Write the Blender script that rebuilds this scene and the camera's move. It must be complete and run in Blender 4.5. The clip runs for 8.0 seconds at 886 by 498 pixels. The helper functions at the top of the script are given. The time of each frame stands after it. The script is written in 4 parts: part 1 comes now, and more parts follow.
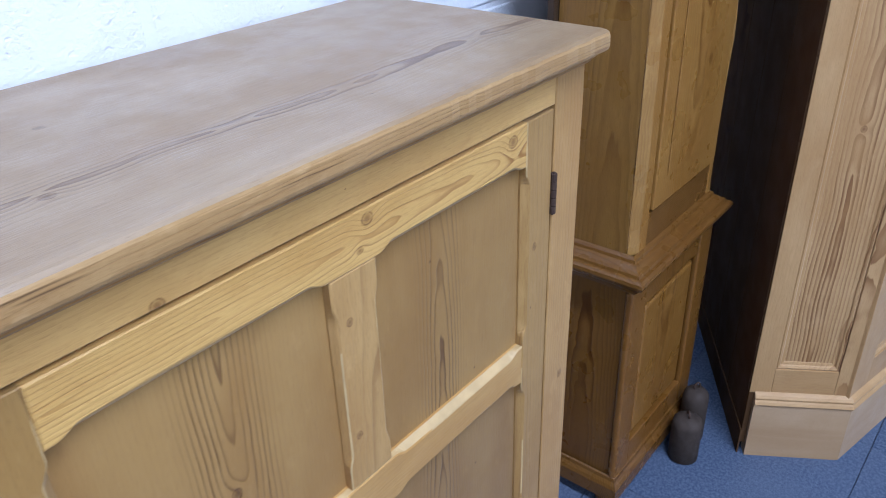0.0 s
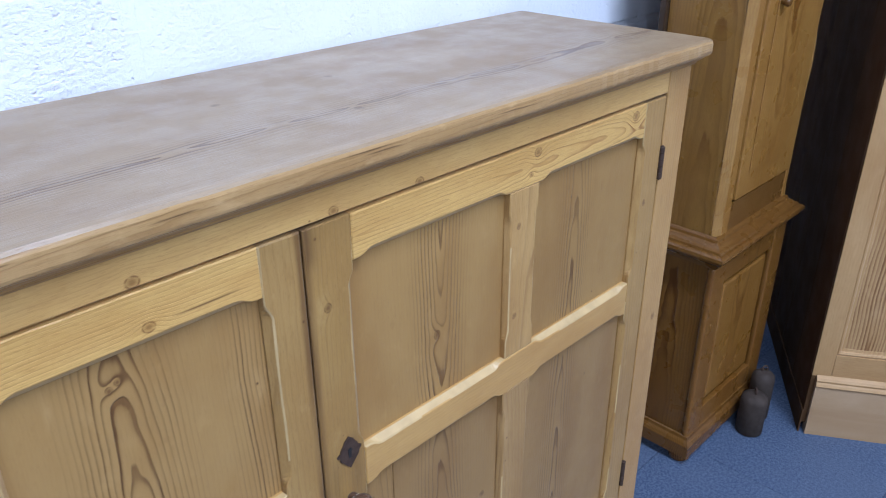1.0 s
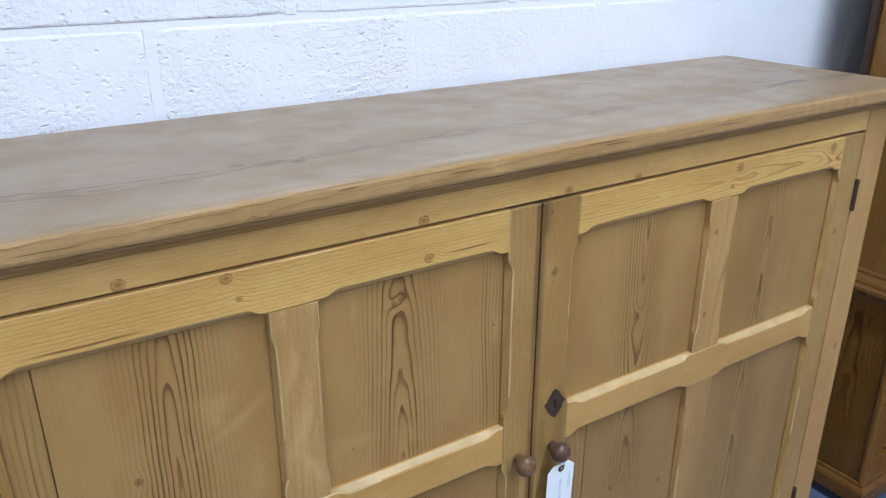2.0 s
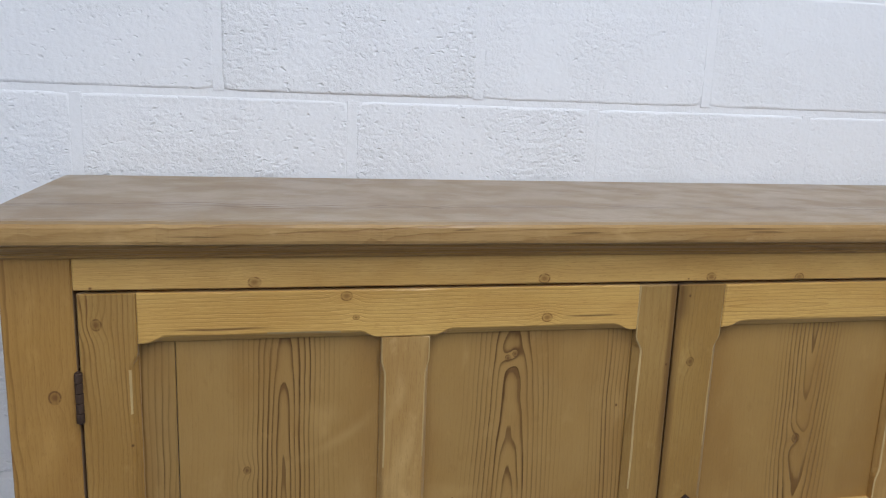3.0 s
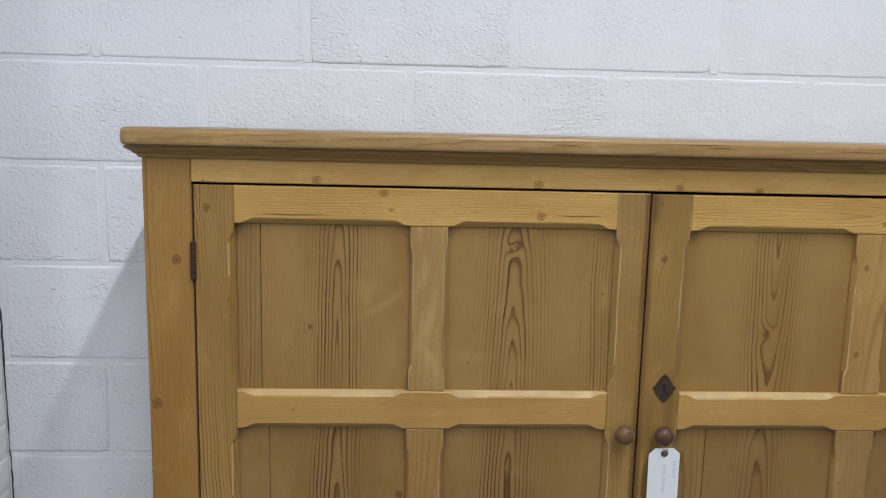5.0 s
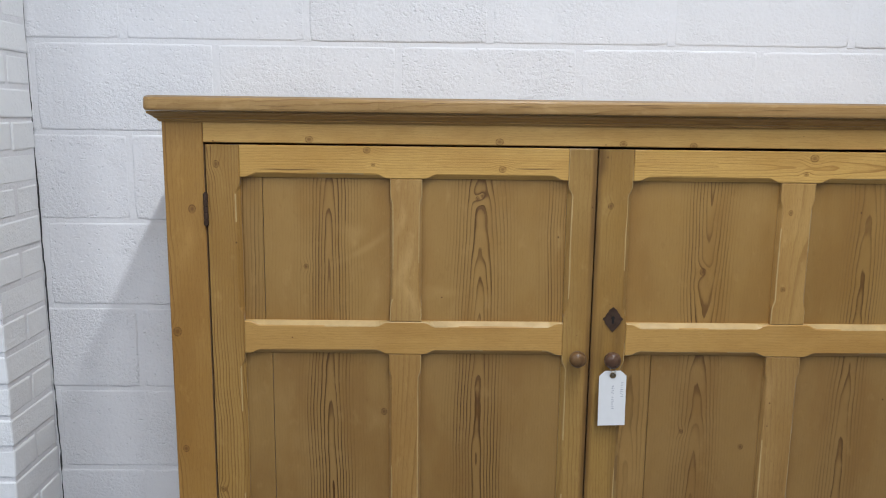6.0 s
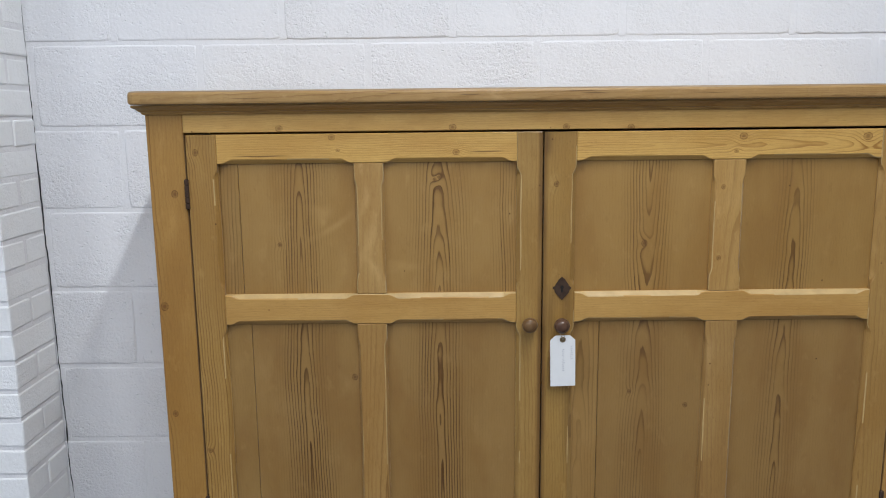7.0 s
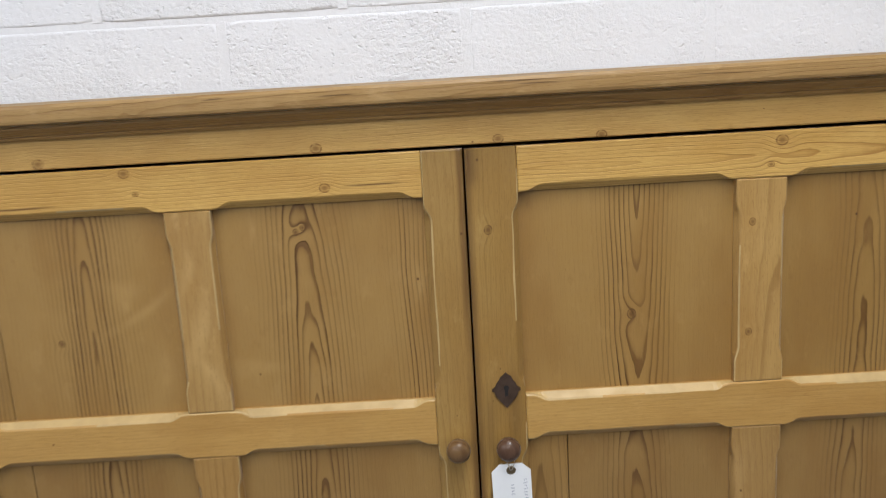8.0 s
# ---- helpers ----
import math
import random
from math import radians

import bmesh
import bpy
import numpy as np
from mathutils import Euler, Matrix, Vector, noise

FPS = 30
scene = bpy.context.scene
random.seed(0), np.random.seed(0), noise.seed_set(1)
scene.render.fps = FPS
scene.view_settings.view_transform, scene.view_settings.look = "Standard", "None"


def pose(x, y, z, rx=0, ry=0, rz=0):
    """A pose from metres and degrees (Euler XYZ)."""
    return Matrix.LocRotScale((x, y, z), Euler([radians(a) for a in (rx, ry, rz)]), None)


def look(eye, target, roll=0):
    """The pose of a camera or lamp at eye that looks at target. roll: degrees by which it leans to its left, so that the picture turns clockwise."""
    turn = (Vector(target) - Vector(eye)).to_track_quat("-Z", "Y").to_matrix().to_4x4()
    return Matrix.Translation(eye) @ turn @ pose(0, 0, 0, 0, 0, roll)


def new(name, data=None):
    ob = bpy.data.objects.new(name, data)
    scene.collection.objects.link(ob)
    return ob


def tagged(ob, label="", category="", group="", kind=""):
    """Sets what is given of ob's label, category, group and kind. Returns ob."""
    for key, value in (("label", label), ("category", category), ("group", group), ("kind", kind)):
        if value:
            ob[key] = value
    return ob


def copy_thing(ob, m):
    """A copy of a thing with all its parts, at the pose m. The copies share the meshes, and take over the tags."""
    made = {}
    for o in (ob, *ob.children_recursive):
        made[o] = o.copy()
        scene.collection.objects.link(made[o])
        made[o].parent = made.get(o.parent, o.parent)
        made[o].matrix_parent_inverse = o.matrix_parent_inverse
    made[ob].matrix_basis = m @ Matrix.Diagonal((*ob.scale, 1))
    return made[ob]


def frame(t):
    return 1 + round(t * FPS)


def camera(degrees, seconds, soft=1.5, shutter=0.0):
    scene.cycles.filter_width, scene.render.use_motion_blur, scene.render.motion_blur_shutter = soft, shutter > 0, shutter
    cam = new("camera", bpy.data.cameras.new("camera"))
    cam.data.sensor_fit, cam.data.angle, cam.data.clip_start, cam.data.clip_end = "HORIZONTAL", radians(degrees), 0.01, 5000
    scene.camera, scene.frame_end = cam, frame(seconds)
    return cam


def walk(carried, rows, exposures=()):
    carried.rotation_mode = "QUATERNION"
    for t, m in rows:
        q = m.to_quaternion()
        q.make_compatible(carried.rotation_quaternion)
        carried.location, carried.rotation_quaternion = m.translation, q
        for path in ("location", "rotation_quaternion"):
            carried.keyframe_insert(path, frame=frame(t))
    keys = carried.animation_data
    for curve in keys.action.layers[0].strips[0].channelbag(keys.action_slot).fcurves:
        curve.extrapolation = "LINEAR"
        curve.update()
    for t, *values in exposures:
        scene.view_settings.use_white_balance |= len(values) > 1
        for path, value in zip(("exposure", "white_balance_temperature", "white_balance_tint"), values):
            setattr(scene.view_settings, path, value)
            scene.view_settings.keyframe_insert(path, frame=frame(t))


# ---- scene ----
cam = camera(59.2, 8.0, soft=1.0, shutter=0.15)
PATH = [
    (0, (-0.071, -0.511, 1.436), (1.271, 0.603, 0.458), -1.9),
    (0.4, (-0.267, -0.559, 1.446), (1.091, 0.572, 0.508), -1.7),
    (0.5, (-0.302, -0.569, 1.454), (1.052, 0.567, 0.518), -1.1),
    (0.7, (-0.368, -0.618, 1.459), (0.958, 0.572, 0.55), -0.7),
    (1, (-0.444, -0.669, 1.457), (0.825, 0.598, 0.572), -0.4),
    (1.5, (-0.579, -0.731, 1.449), (0.589, 0.659, 0.611), -0.4),
    (2, (-0.67, -0.797, 1.435), (0.326, 0.771, 0.693), -0.1),
    (2.2, (-0.66, -0.822, 1.418), (0.242, 0.831, 0.742), 0.2),
    (3.3, (-0.51, -0.959, 1.307), (-0.214, 0.989, 0.963), 2.6),
    (3.5, (-0.507, -0.966, 1.282), (-0.254, 0.992, 0.96), 2.5),
    (4, (-0.442, -1.065, 1.238), (-0.287, 0.907, 0.938), 2.1),
    (4.5, (-0.408, -1.168, 1.215), (-0.308, 0.807, 0.917), 1.5),
    (4.7, (-0.418, -1.219, 1.205), (-0.31, 0.756, 0.908), 1.5),
    (5.8, (-0.359, -1.476, 1.159), (-0.31, 0.495, 0.821), 0.8),
    (6, (-0.323, -1.521, 1.153), (-0.292, 0.449, 0.814), 0.7),
    (6.5, (-0.258, -1.618, 1.148), (-0.246, 0.351, 0.797), 0.2),
    (7, (-0.209, -1.67, 1.135), (-0.216, 0.299, 0.788), -0.6),
    (7.5, (-0.12, -1.479, 1.146), (-0.134, 0.488, 0.786), -1.7),
    (7.7, (-0.081, -1.303, 1.167), (-0.092, 0.658, 0.776), -2.1),
    (8, (-0.03, -1.037, 1.162), (-0.034, 0.925, 0.775), -3.4),
]
walk(cam, [(t, look(eye, target, roll)) for t, eye, target, roll in PATH],
     exposures=[(0.0, 0.13, 4720, 16), (0.9, 0.08, 4720, 15), (1.5, 0.02, 4950, 11), (1.9, -0.12, 5120, 10), (2.4, -0.29, 5350, 10), (3.3, -0.56, 5850, 10), (4.7, -0.55, 5900, 10), (5.8, -0.40, 5950, 10), (7.4, -0.36, 6000, 10), (8.0, -0.27, 6150, 11)])

# ---- light: fluorescent battens under the ceiling, side rows added as fill ----
CEIL = 3.6
world = bpy.data.worlds.new("world")
world.use_nodes = True
world.node_tree.nodes["Background"].inputs[0].default_value = (0.6, 0.7, 0.9, 1)
world.node_tree.nodes["Background"].inputs[1].default_value = 0.05
scene.world = world
# centre row set by the shadow's slope; side rows are unseen, added as fill
BATTENS = [(0.36, y, w) for y, w in ((-1.45, 88), (-3.3, 64), (-5.3, 58), (-7.3, 50))] + [(x, y, w) for x, w in ((-3.2, 77), (4.0, 22)) for y in (-2.9, -5.9)]


# ---- materials ----
class Nodes:
    """Short names for building a node tree."""

    def __init__(self, name):
        self.mat = bpy.data.materials.new(name)
        self.mat.use_nodes = True
        self.tree = self.mat.node_tree
        self.bsdf = self.tree.nodes["Principled BSDF"]

    def put(self, socket, value):
        if isinstance(value, bpy.types.NodeSocket):
            self.tree.links.new(value, socket)
        elif value is not None:
            socket.default_value = value

    def make(self, kind, out, settings=(), **inputs):
        node = self.tree.nodes.new(kind)
        for key, value in settings:
            setattr(node, key, value)
        for key, value in inputs.items():
            self.put(node.inputs[key.replace("_", " ")], value)
        return node.outputs[out]

    def m(self, op, a, b=None, c=None):
        node = self.tree.nodes.new("ShaderNodeMath")
        node.operation = op
        for i, value in enumerate((a, b, c)):
            self.put(node.inputs[i], value)
        return node.outputs[0]

    def step(self, value, low, high, a=0.0, b=1.0):
        node = self.tree.nodes.new("ShaderNodeMapRange")
        node.interpolation_type = "SMOOTHSTEP"
        for i, v in enumerate((value, low, high, a, b)):
            self.put(node.inputs[i], v)
        return node.outputs[0]

    def xyz(self, x, y, z):
        return self.make("ShaderNodeCombineXYZ", 0, X=x, Y=y, Z=z)

    def noise(self, vector, scale, detail=2.0, rough=0.5):
        return self.make("ShaderNodeTexNoise", 0, Vector=vector, Scale=scale, Detail=detail, Roughness=rough)

    def mix(self, fac, a, b, blend="MIX"):
        node = self.tree.nodes.new("ShaderNodeMix")
        node.data_type, node.blend_type = "RGBA", blend
        self.put(node.inputs[0], fac)
        for i, v in ((6, a), (7, b)):
            self.put(node.inputs[i], (*v, 1) if isinstance(v, tuple) and len(v) == 3 else v)
        return node.outputs[2]

    def coords(self):
        return self.make("ShaderNodeTexCoord", "Object")

    def bump(self, height, distance, strength=1.0, normal=None):
        node = self.tree.nodes.new("ShaderNodeBump")
        node.inputs["Distance"].default_value = distance
        node.inputs["Strength"].default_value = strength
        self.put(node.inputs["Height"], height)
        if normal is not None:
            self.put(node.inputs["Normal"], normal)
        return node.outputs[0]

    def done(self, color, rough, bump=None, metal=0.0, spec=0.5):
        self.put(self.bsdf.inputs["Base Color"], (*color, 1) if isinstance(color, tuple) and len(color) == 3 else color)
        self.put(self.bsdf.inputs["Roughness"], rough)
        self.put(self.bsdf.inputs["Metallic"], metal)
        self.put(self.bsdf.inputs["Specular IOR Level"], spec)
        if bump is not None:
            self.put(self.bsdf.inputs["Normal"], bump)
        return self.mat


def pine(name, tone, axes, centre, depth=0.012, tilt=0.08, start=0.0, ring=0.0055, figure=0.6, plain=0.16,
         spread=0.05, knots=(), rough=0.42, pale=0.25, wave=1.0, dark=(0.40, 0.29, 0.18), spec=0.4, haze=0.10, edge=0.30, streaks=1.0, grime=(), smears=(), splits=(), bands=(), fleck=1.0, square=False, worn=0.22):
    """Solid pine: growth rings about a pith that runs along the first of the axes. knots: (along, across, radius)."""
    g = Nodes(name)
    split = g.tree.nodes.new("ShaderNodeSeparateXYZ")
    g.put(split.inputs[0], g.coords())
    u, v, w = (split.outputs["xyz".index(a)] for a in axes)
    slow = g.noise(g.xyz(g.m("MULTIPLY", u, 2.6), g.m("MULTIPLY", v, 5.0), g.m("ADD", w, centre * 37)), 1.0, 2.0)
    sway = g.noise(g.xyz(g.m("MULTIPLY", u, 9.0), g.m("MULTIPLY", v, 12.0), g.m("ADD", w, 4.0 + centre * 11)), 1.0, 2.0)
    fine = g.noise(g.xyz(g.m("MULTIPLY", u, 14.0), g.m("MULTIPLY", v, 130.0), g.m("MULTIPLY", w, 130.0)), 1.0, 2.0)
    fibre = g.noise(g.xyz(g.m("MULTIPLY", u, 38.0), g.m("MULTIPLY", v, 620.0), g.m("MULTIPLY", w, 620.0)), 1.0, 2.0)
    vv = g.m("ADD", g.m("SUBTRACT", v, centre), g.m("MULTIPLY", g.m("SUBTRACT", slow, 0.5), 0.045 * wave))
    ww = g.m("ADD", g.m("ADD", w, depth), g.m("MULTIPLY", g.m("SUBTRACT", u, start), tilt))
    ww = g.m("ADD", ww, g.m("MULTIPLY", g.m("SUBTRACT", sway, 0.5), 0.022 * wave))
    field = g.m("SQRT", g.m("ADD", g.m("MULTIPLY", vv, vv), g.m("MULTIPLY", ww, ww)))
    stain, rim = None, None
    for a, b, r in knots:
        du = g.m("MULTIPLY", g.m("SUBTRACT", u, a), 0.85)
        dv = g.m("SUBTRACT", v, b)
        dv = g.m("ADD", dv, g.m("MULTIPLY", g.m("SUBTRACT", sway, 0.5), 0.5 * r))
        d = g.m("SQRT", g.m("ADD", g.m("MULTIPLY", du, du), g.m("MULTIPLY", dv, dv)))
        if r > 0.003:
            near = g.m("DIVIDE", d, 2.4 * r)
            field = g.m("ADD", field, g.m("MULTIPLY", g.m("EXPONENT", g.m("MULTIPLY", g.m("MULTIPLY", near, near), -1.0)), 1.25 * r))
        heart = g.step(d, r * 0.15, r * 0.85, 0.75 if r > 0.003 else 1.0, 0.30 if r > 0.003 else 0.0)
        heart = g.m("MULTIPLY", heart, g.step(d, r * 0.9, r * 1.15, 1.0, 0.0))
        rough_rim = g.step(g.noise(g.xyz(g.m("MULTIPLY", u, 160.0), g.m("MULTIPLY", v, 160.0), r), 1.0, 1.0), 0.30, 0.62, 0.35, 1.0)
        brim = g.m("MULTIPLY", g.m("MULTIPLY", g.step(d, r * 0.66, r * 0.88, 0.0, 0.85), rough_rim), g.step(d, r * 0.95, r * 1.2, 1.0, 0.0))
        heart = g.m("MAXIMUM", heart, brim) if r > 0.003 else heart
        stain = heart if stain is None else g.m("MAXIMUM", stain, heart)
    t = g.m("FRACT", g.m("DIVIDE", g.m("ADD", field, g.m("MULTIPLY", fine, 0.0016)), ring))
    soft = g.m("MULTIPLY", g.step(t, edge - 0.25, 0.86), 0.38)
    line = g.step(t, edge, 0.90)
    late = g.m("MULTIPLY", g.m("ADD", soft, g.m("MULTIPLY", line, 0.75)), g.step(t, 0.91, 0.99, 1.0, 0.0))
    off = g.m("DIVIDE", vv, spread)
    flank = g.m("MULTIPLY", off, off)
    flank = g.m("EXPONENT", g.m("MULTIPLY", g.m("MULTIPLY", flank, flank) if square else flank, -1.0))
    core = g.m("EXPONENT", g.m("MULTIPLY", g.m("MULTIPLY", off, off), -5.0))
    amount = g.m("ADD", g.m("MULTIPLY", g.m("ADD", g.m("MULTIPLY", flank, 0.62), g.m("MULTIPLY", core, 0.5)), figure), plain)
    for at, wide, much in bands:
        gap = g.m("DIVIDE", g.m("SUBTRACT", v, at), wide)
        amount = g.m("ADD", amount, g.m("MULTIPLY", g.m("EXPONENT", g.m("MULTIPLY", g.m("MULTIPLY", gap, gap), -1.0)), much))
    streak = g.noise(g.xyz(g.m("MULTIPLY", u, 3.0), g.m("MULTIPLY", v, 38.0), g.m("MULTIPLY", w, 38.0)), 1.0, 2.0)
    amount = g.m("MULTIPLY", amount, g.step(streak, 0.25, 0.75, 0.55, 1.25))
    bold = g.noise(g.xyz(g.m("MULTIPLY", field, 1.0 / (1.7 * ring)), g.m("MULTIPLY", u, 1.5), 3.0 + centre), 1.0, 1.0)
    amount = g.m("MULTIPLY", amount, g.step(bold, 0.32, 0.66, 0.55, 1.5))
    late = g.m("MULTIPLY", late, amount)
    dull = tuple(c * d for c, d in zip(tone, dark))
    color = g.mix(late, tone, dull)
    light = tuple(min(1, c * k) for c, k in zip(tone, (1.22, 1.27, 1.45)))
    patch = g.noise(g.coords(), 5.5, 3.0, 0.6)
    color = g.mix(g.m("MULTIPLY", g.step(patch, 0.48, 0.75), pale), color, light)
    cloud = g.noise(g.xyz(g.m("MULTIPLY", u, 3.2), g.m("MULTIPLY", v, 9.0), g.m("ADD", w, 9.0)), 1.0, 3.0, 0.6)
    color = g.mix(g.step(cloud, 0.40, 0.66, 0.0, 0.70), color, tuple(c * k for c, k in zip(tone, (0.80, 0.72, 0.60))))
    color = g.mix(g.step(streak, 0.35, 0.8, 0.0, 0.30 * streaks), color, tuple(c * k for c, k in zip(tone, (0.84, 0.78, 0.7))))
    color = g.mix(g.step(fibre, 0.45, 0.75, 0.0, 0.20 * fleck), color, dull)
    blot = g.noise(g.xyz(g.m("MULTIPLY", u, 16.0), g.m("MULTIPLY", v, 30.0), g.m("ADD", w, 2.0)), 1.0, 4.0, 0.65)
    color = g.mix(g.step(blot, 0.60, 0.74, 0.0, 0.30), color, tuple(c * k for c, k in zip(tone, (0.62, 0.52, 0.42))))
    color = g.mix(g.step(blot, 0.44, 0.28, 0.0, worn), color, light)
    for low, high in grime:
        mid, wide = (low + high) / 2, abs(high - low) / 2
        far = g.m("DIVIDE", g.m("ABSOLUTE", g.m("SUBTRACT", v, mid)), wide)
        dirt = g.m("MULTIPLY", g.step(far, 0.2, 1.0, 1.0, 0.0), g.step(streak, 0.25, 0.58, 0.25, 0.9))
        color = g.mix(dirt, color, tuple(c * k for c, k in zip(tone, (0.40, 0.32, 0.26))))
    for a, b, length, width, *depth_of in splits:
        p = g.m("DIVIDE", g.m("SUBTRACT", u, a), length)
        q = g.m("DIVIDE", g.m("SUBTRACT", g.m("ADD", v, g.m("MULTIPLY", g.m("SUBTRACT", sway, 0.5), 0.006)), b), width)
        fade = g.m("EXPONENT", g.m("MULTIPLY", g.m("ADD", g.m("MULTIPLY", g.m("MULTIPLY", p, p), g.m("MULTIPLY", p, p)), g.m("MULTIPLY", q, q)), -1.0))
        color = g.mix(g.m("MULTIPLY", fade, depth_of[0] if depth_of else 0.85), color, tuple(c * k for c, k in zip(tone, (0.22, 0.16, 0.12))))
    for a, b, turn, length, width in smears:
        du, dv = g.m("SUBTRACT", u, a), g.m("SUBTRACT", v, b)
        ca, sa = math.cos(radians(turn)), math.sin(radians(turn))
        p = g.m("DIVIDE", g.m("ADD", g.m("MULTIPLY", du, ca), g.m("MULTIPLY", dv, sa)), length)
        q = g.m("DIVIDE", g.m("SUBTRACT", g.m("MULTIPLY", dv, ca), g.m("MULTIPLY", du, sa)), width)
        q = g.m("ADD", q, g.m("MULTIPLY", g.m("MULTIPLY", p, p), 0.6))
        fade = g.m("EXPONENT", g.m("MULTIPLY", g.m("ADD", g.m("MULTIPLY", p, p), g.m("MULTIPLY", q, q)), -1.0))
        color = g.mix(g.m("MULTIPLY", fade, g.step(blot, 0.3, 0.6, 0.25, 0.7)), color, light)
    pore = g.noise(g.xyz(g.m("MULTIPLY", u, 110.0), g.m("MULTIPLY", v, 900.0), g.m("MULTIPLY", w, 900.0)), 1.0, 1.0)
    color = g.mix(g.step(pore, 0.58, 0.75, 0.0, 0.28 * fleck), color, dull)
    if stain is not None:
        color = g.mix(stain, color, tuple(c * k for c, k in zip(tone, (0.30, 0.205, 0.105))))
    sheen = g.step(g.noise(g.coords(), 14.0, 3.0), 0.3, 0.7, rough - 0.07, rough + 0.10)
    height = g.m("ADD", g.m("MULTIPLY", late, -0.6), g.m("MULTIPLY", fibre, 0.5))
    dents = g.noise(g.coords(), 45.0, 2.0)
    height = g.m("ADD", height, g.m("MULTIPLY", dents, 0.4))
    # haze added to the wood to lift its brightness at oblique views
    g.put(g.bsdf.inputs["Sheen Weight"], haze)
    g.put(g.bsdf.inputs["Sheen Roughness"], 0.45)
    return g.done(color, sheen, g.bump(height, 0.0012, 0.5), spec=spec)


def painted(name, pits=1.0, tone=(0.76, 0.76, 0.77), rough=0.62):
    """White masonry paint over open-textured block or brick."""
    g = Nodes(name)
    info = g.make("ShaderNodeObjectInfo", "Random")
    shift = g.m("MULTIPLY", info, 43.0)
    place = g.tree.nodes.new("ShaderNodeVectorMath")
    place.operation = "ADD"
    g.put(place.inputs[0], g.coords())
    g.put(place.inputs[1], g.xyz(shift, 0.0, g.m("MULTIPLY", shift, 0.7)))
    p = place.outputs[0]
    stretch = g.make("ShaderNodeMapping", 0, Vector=p, Scale=(0.7, 1.0, 1.1), Rotation=(0, radians(20), 0))
    bend = g.make("ShaderNodeTexNoise", "Color", Vector=p, Scale=60.0, Detail=2.0)
    warped = g.tree.nodes.new("ShaderNodeVectorMath")
    warped.operation = "MULTIPLY_ADD"
    g.put(warped.inputs[0], bend)
    g.put(warped.inputs[1], (0.018, 0.018, 0.018))
    g.put(warped.inputs[2], stretch)
    cells = g.tree.nodes.new("ShaderNodeTexVoronoi")
    cells.inputs["Scale"].default_value = 145.0
    g.put(cells.inputs["Vector"], warped.outputs[0])
    pick = g.tree.nodes.new("ShaderNodeSeparateColor")
    g.put(pick.inputs[0], cells.outputs["Color"])
    clump = g.noise(p, 6.0, 3.0, 0.6)
    clump = g.step(g.m("ADD", clump, g.m("MULTIPLY", g.m("SUBTRACT", info, 0.5), 0.12)), 0.33, 0.64)
    chosen = g.step(g.m("ADD", pick.outputs[0], g.m("MULTIPLY", clump, 0.5)), 0.60, 0.98)
    holes = g.m("MULTIPLY", chosen, g.step(cells.outputs["Distance"], 0.05, 0.60, 1.0, 0.0))
    pit = g.m("MULTIPLY", holes, g.m("ADD", 0.10, g.m("MULTIPLY", g.m("MULTIPLY", pick.outputs[1], pick.outputs[1]), 0.50)))
    grit = g.noise(p, 120.0, 4.0, 0.62)
    skin = g.m("MULTIPLY", grit, g.step(clump, 0.0, 1.0, 0.35, 1.3))
    lumps = g.noise(p, 30.0, 2.0)
    height = g.m("ADD", g.m("MULTIPLY", pit, -1.0 * pits), g.m("ADD", g.m("MULTIPLY", skin, 0.80 * (0.4 + 0.6 * pits)), g.m("MULTIPLY", lumps, 0.45)))
    dirt = g.noise(p, 3.0, 4.0, 0.6)
    color = g.mix(g.step(dirt, 0.5, 0.8, 0.0, 0.35), tone, tuple(c * k for c, k in zip(tone, (0.90, 0.90, 0.88))))
    return g.done(color, rough, g.bump(height, 0.0044, 0.8), spec=0.35)


def carpet(name):
    g = Nodes(name)
    info = g.make("ShaderNodeObjectInfo", "Random")
    c = g.coords()
    tuft = g.noise(c, 330.0, 3.0, 0.7)
    clot = g.noise(c, 150.0, 3.0, 0.7)
    worn = g.noise(c, 3.0, 3.0)
    color = g.mix(g.step(clot, 0.40, 0.62), (0.045, 0.070, 0.130), (0.150, 0.185, 0.262))
    color = g.mix(g.step(tuft, 0.5, 0.75, 0.0, 0.6), color, (0.05, 0.075, 0.14))
    color = g.mix(g.step(worn, 0.4, 0.7, 0.0, 0.4), color, (0.145, 0.168, 0.22))
    color = g.mix(g.m("MULTIPLY", info, 0.4), color, (0.125, 0.15, 0.21))
    return g.done(color, 0.95, g.bump(g.m("ADD", tuft, clot), 0.006, 0.9), spec=0.1)


def plain(name, color, rough=0.5, metal=0.0, vary=0.25, scale=30.0, relief=0.0006, spec=0.5):
    """One colour, with a little mottling and relief."""
    g = Nodes(name)
    n = g.noise(g.coords(), scale, 3.0, 0.6)
    fine = g.noise(g.coords(), scale * 9, 2.0)
    tone = g.mix(g.step(n, 0.3, 0.75, 0.0, vary), color, tuple(c * 0.45 for c in color))
    return g.done(tone, g.step(n, 0.3, 0.7, rough - 0.08, rough + 0.1), g.bump(g.m("ADD", n, g.m("MULTIPLY", fine, 0.4)), relief, 0.7), metal, spec)


def glow(name, color, strength):
    g = Nodes(name)
    g.put(g.bsdf.inputs["Emission Color"], (*color, 1))
    g.put(g.bsdf.inputs["Emission Strength"], strength)
    return g.done((0.9, 0.9, 0.9), 0.4)


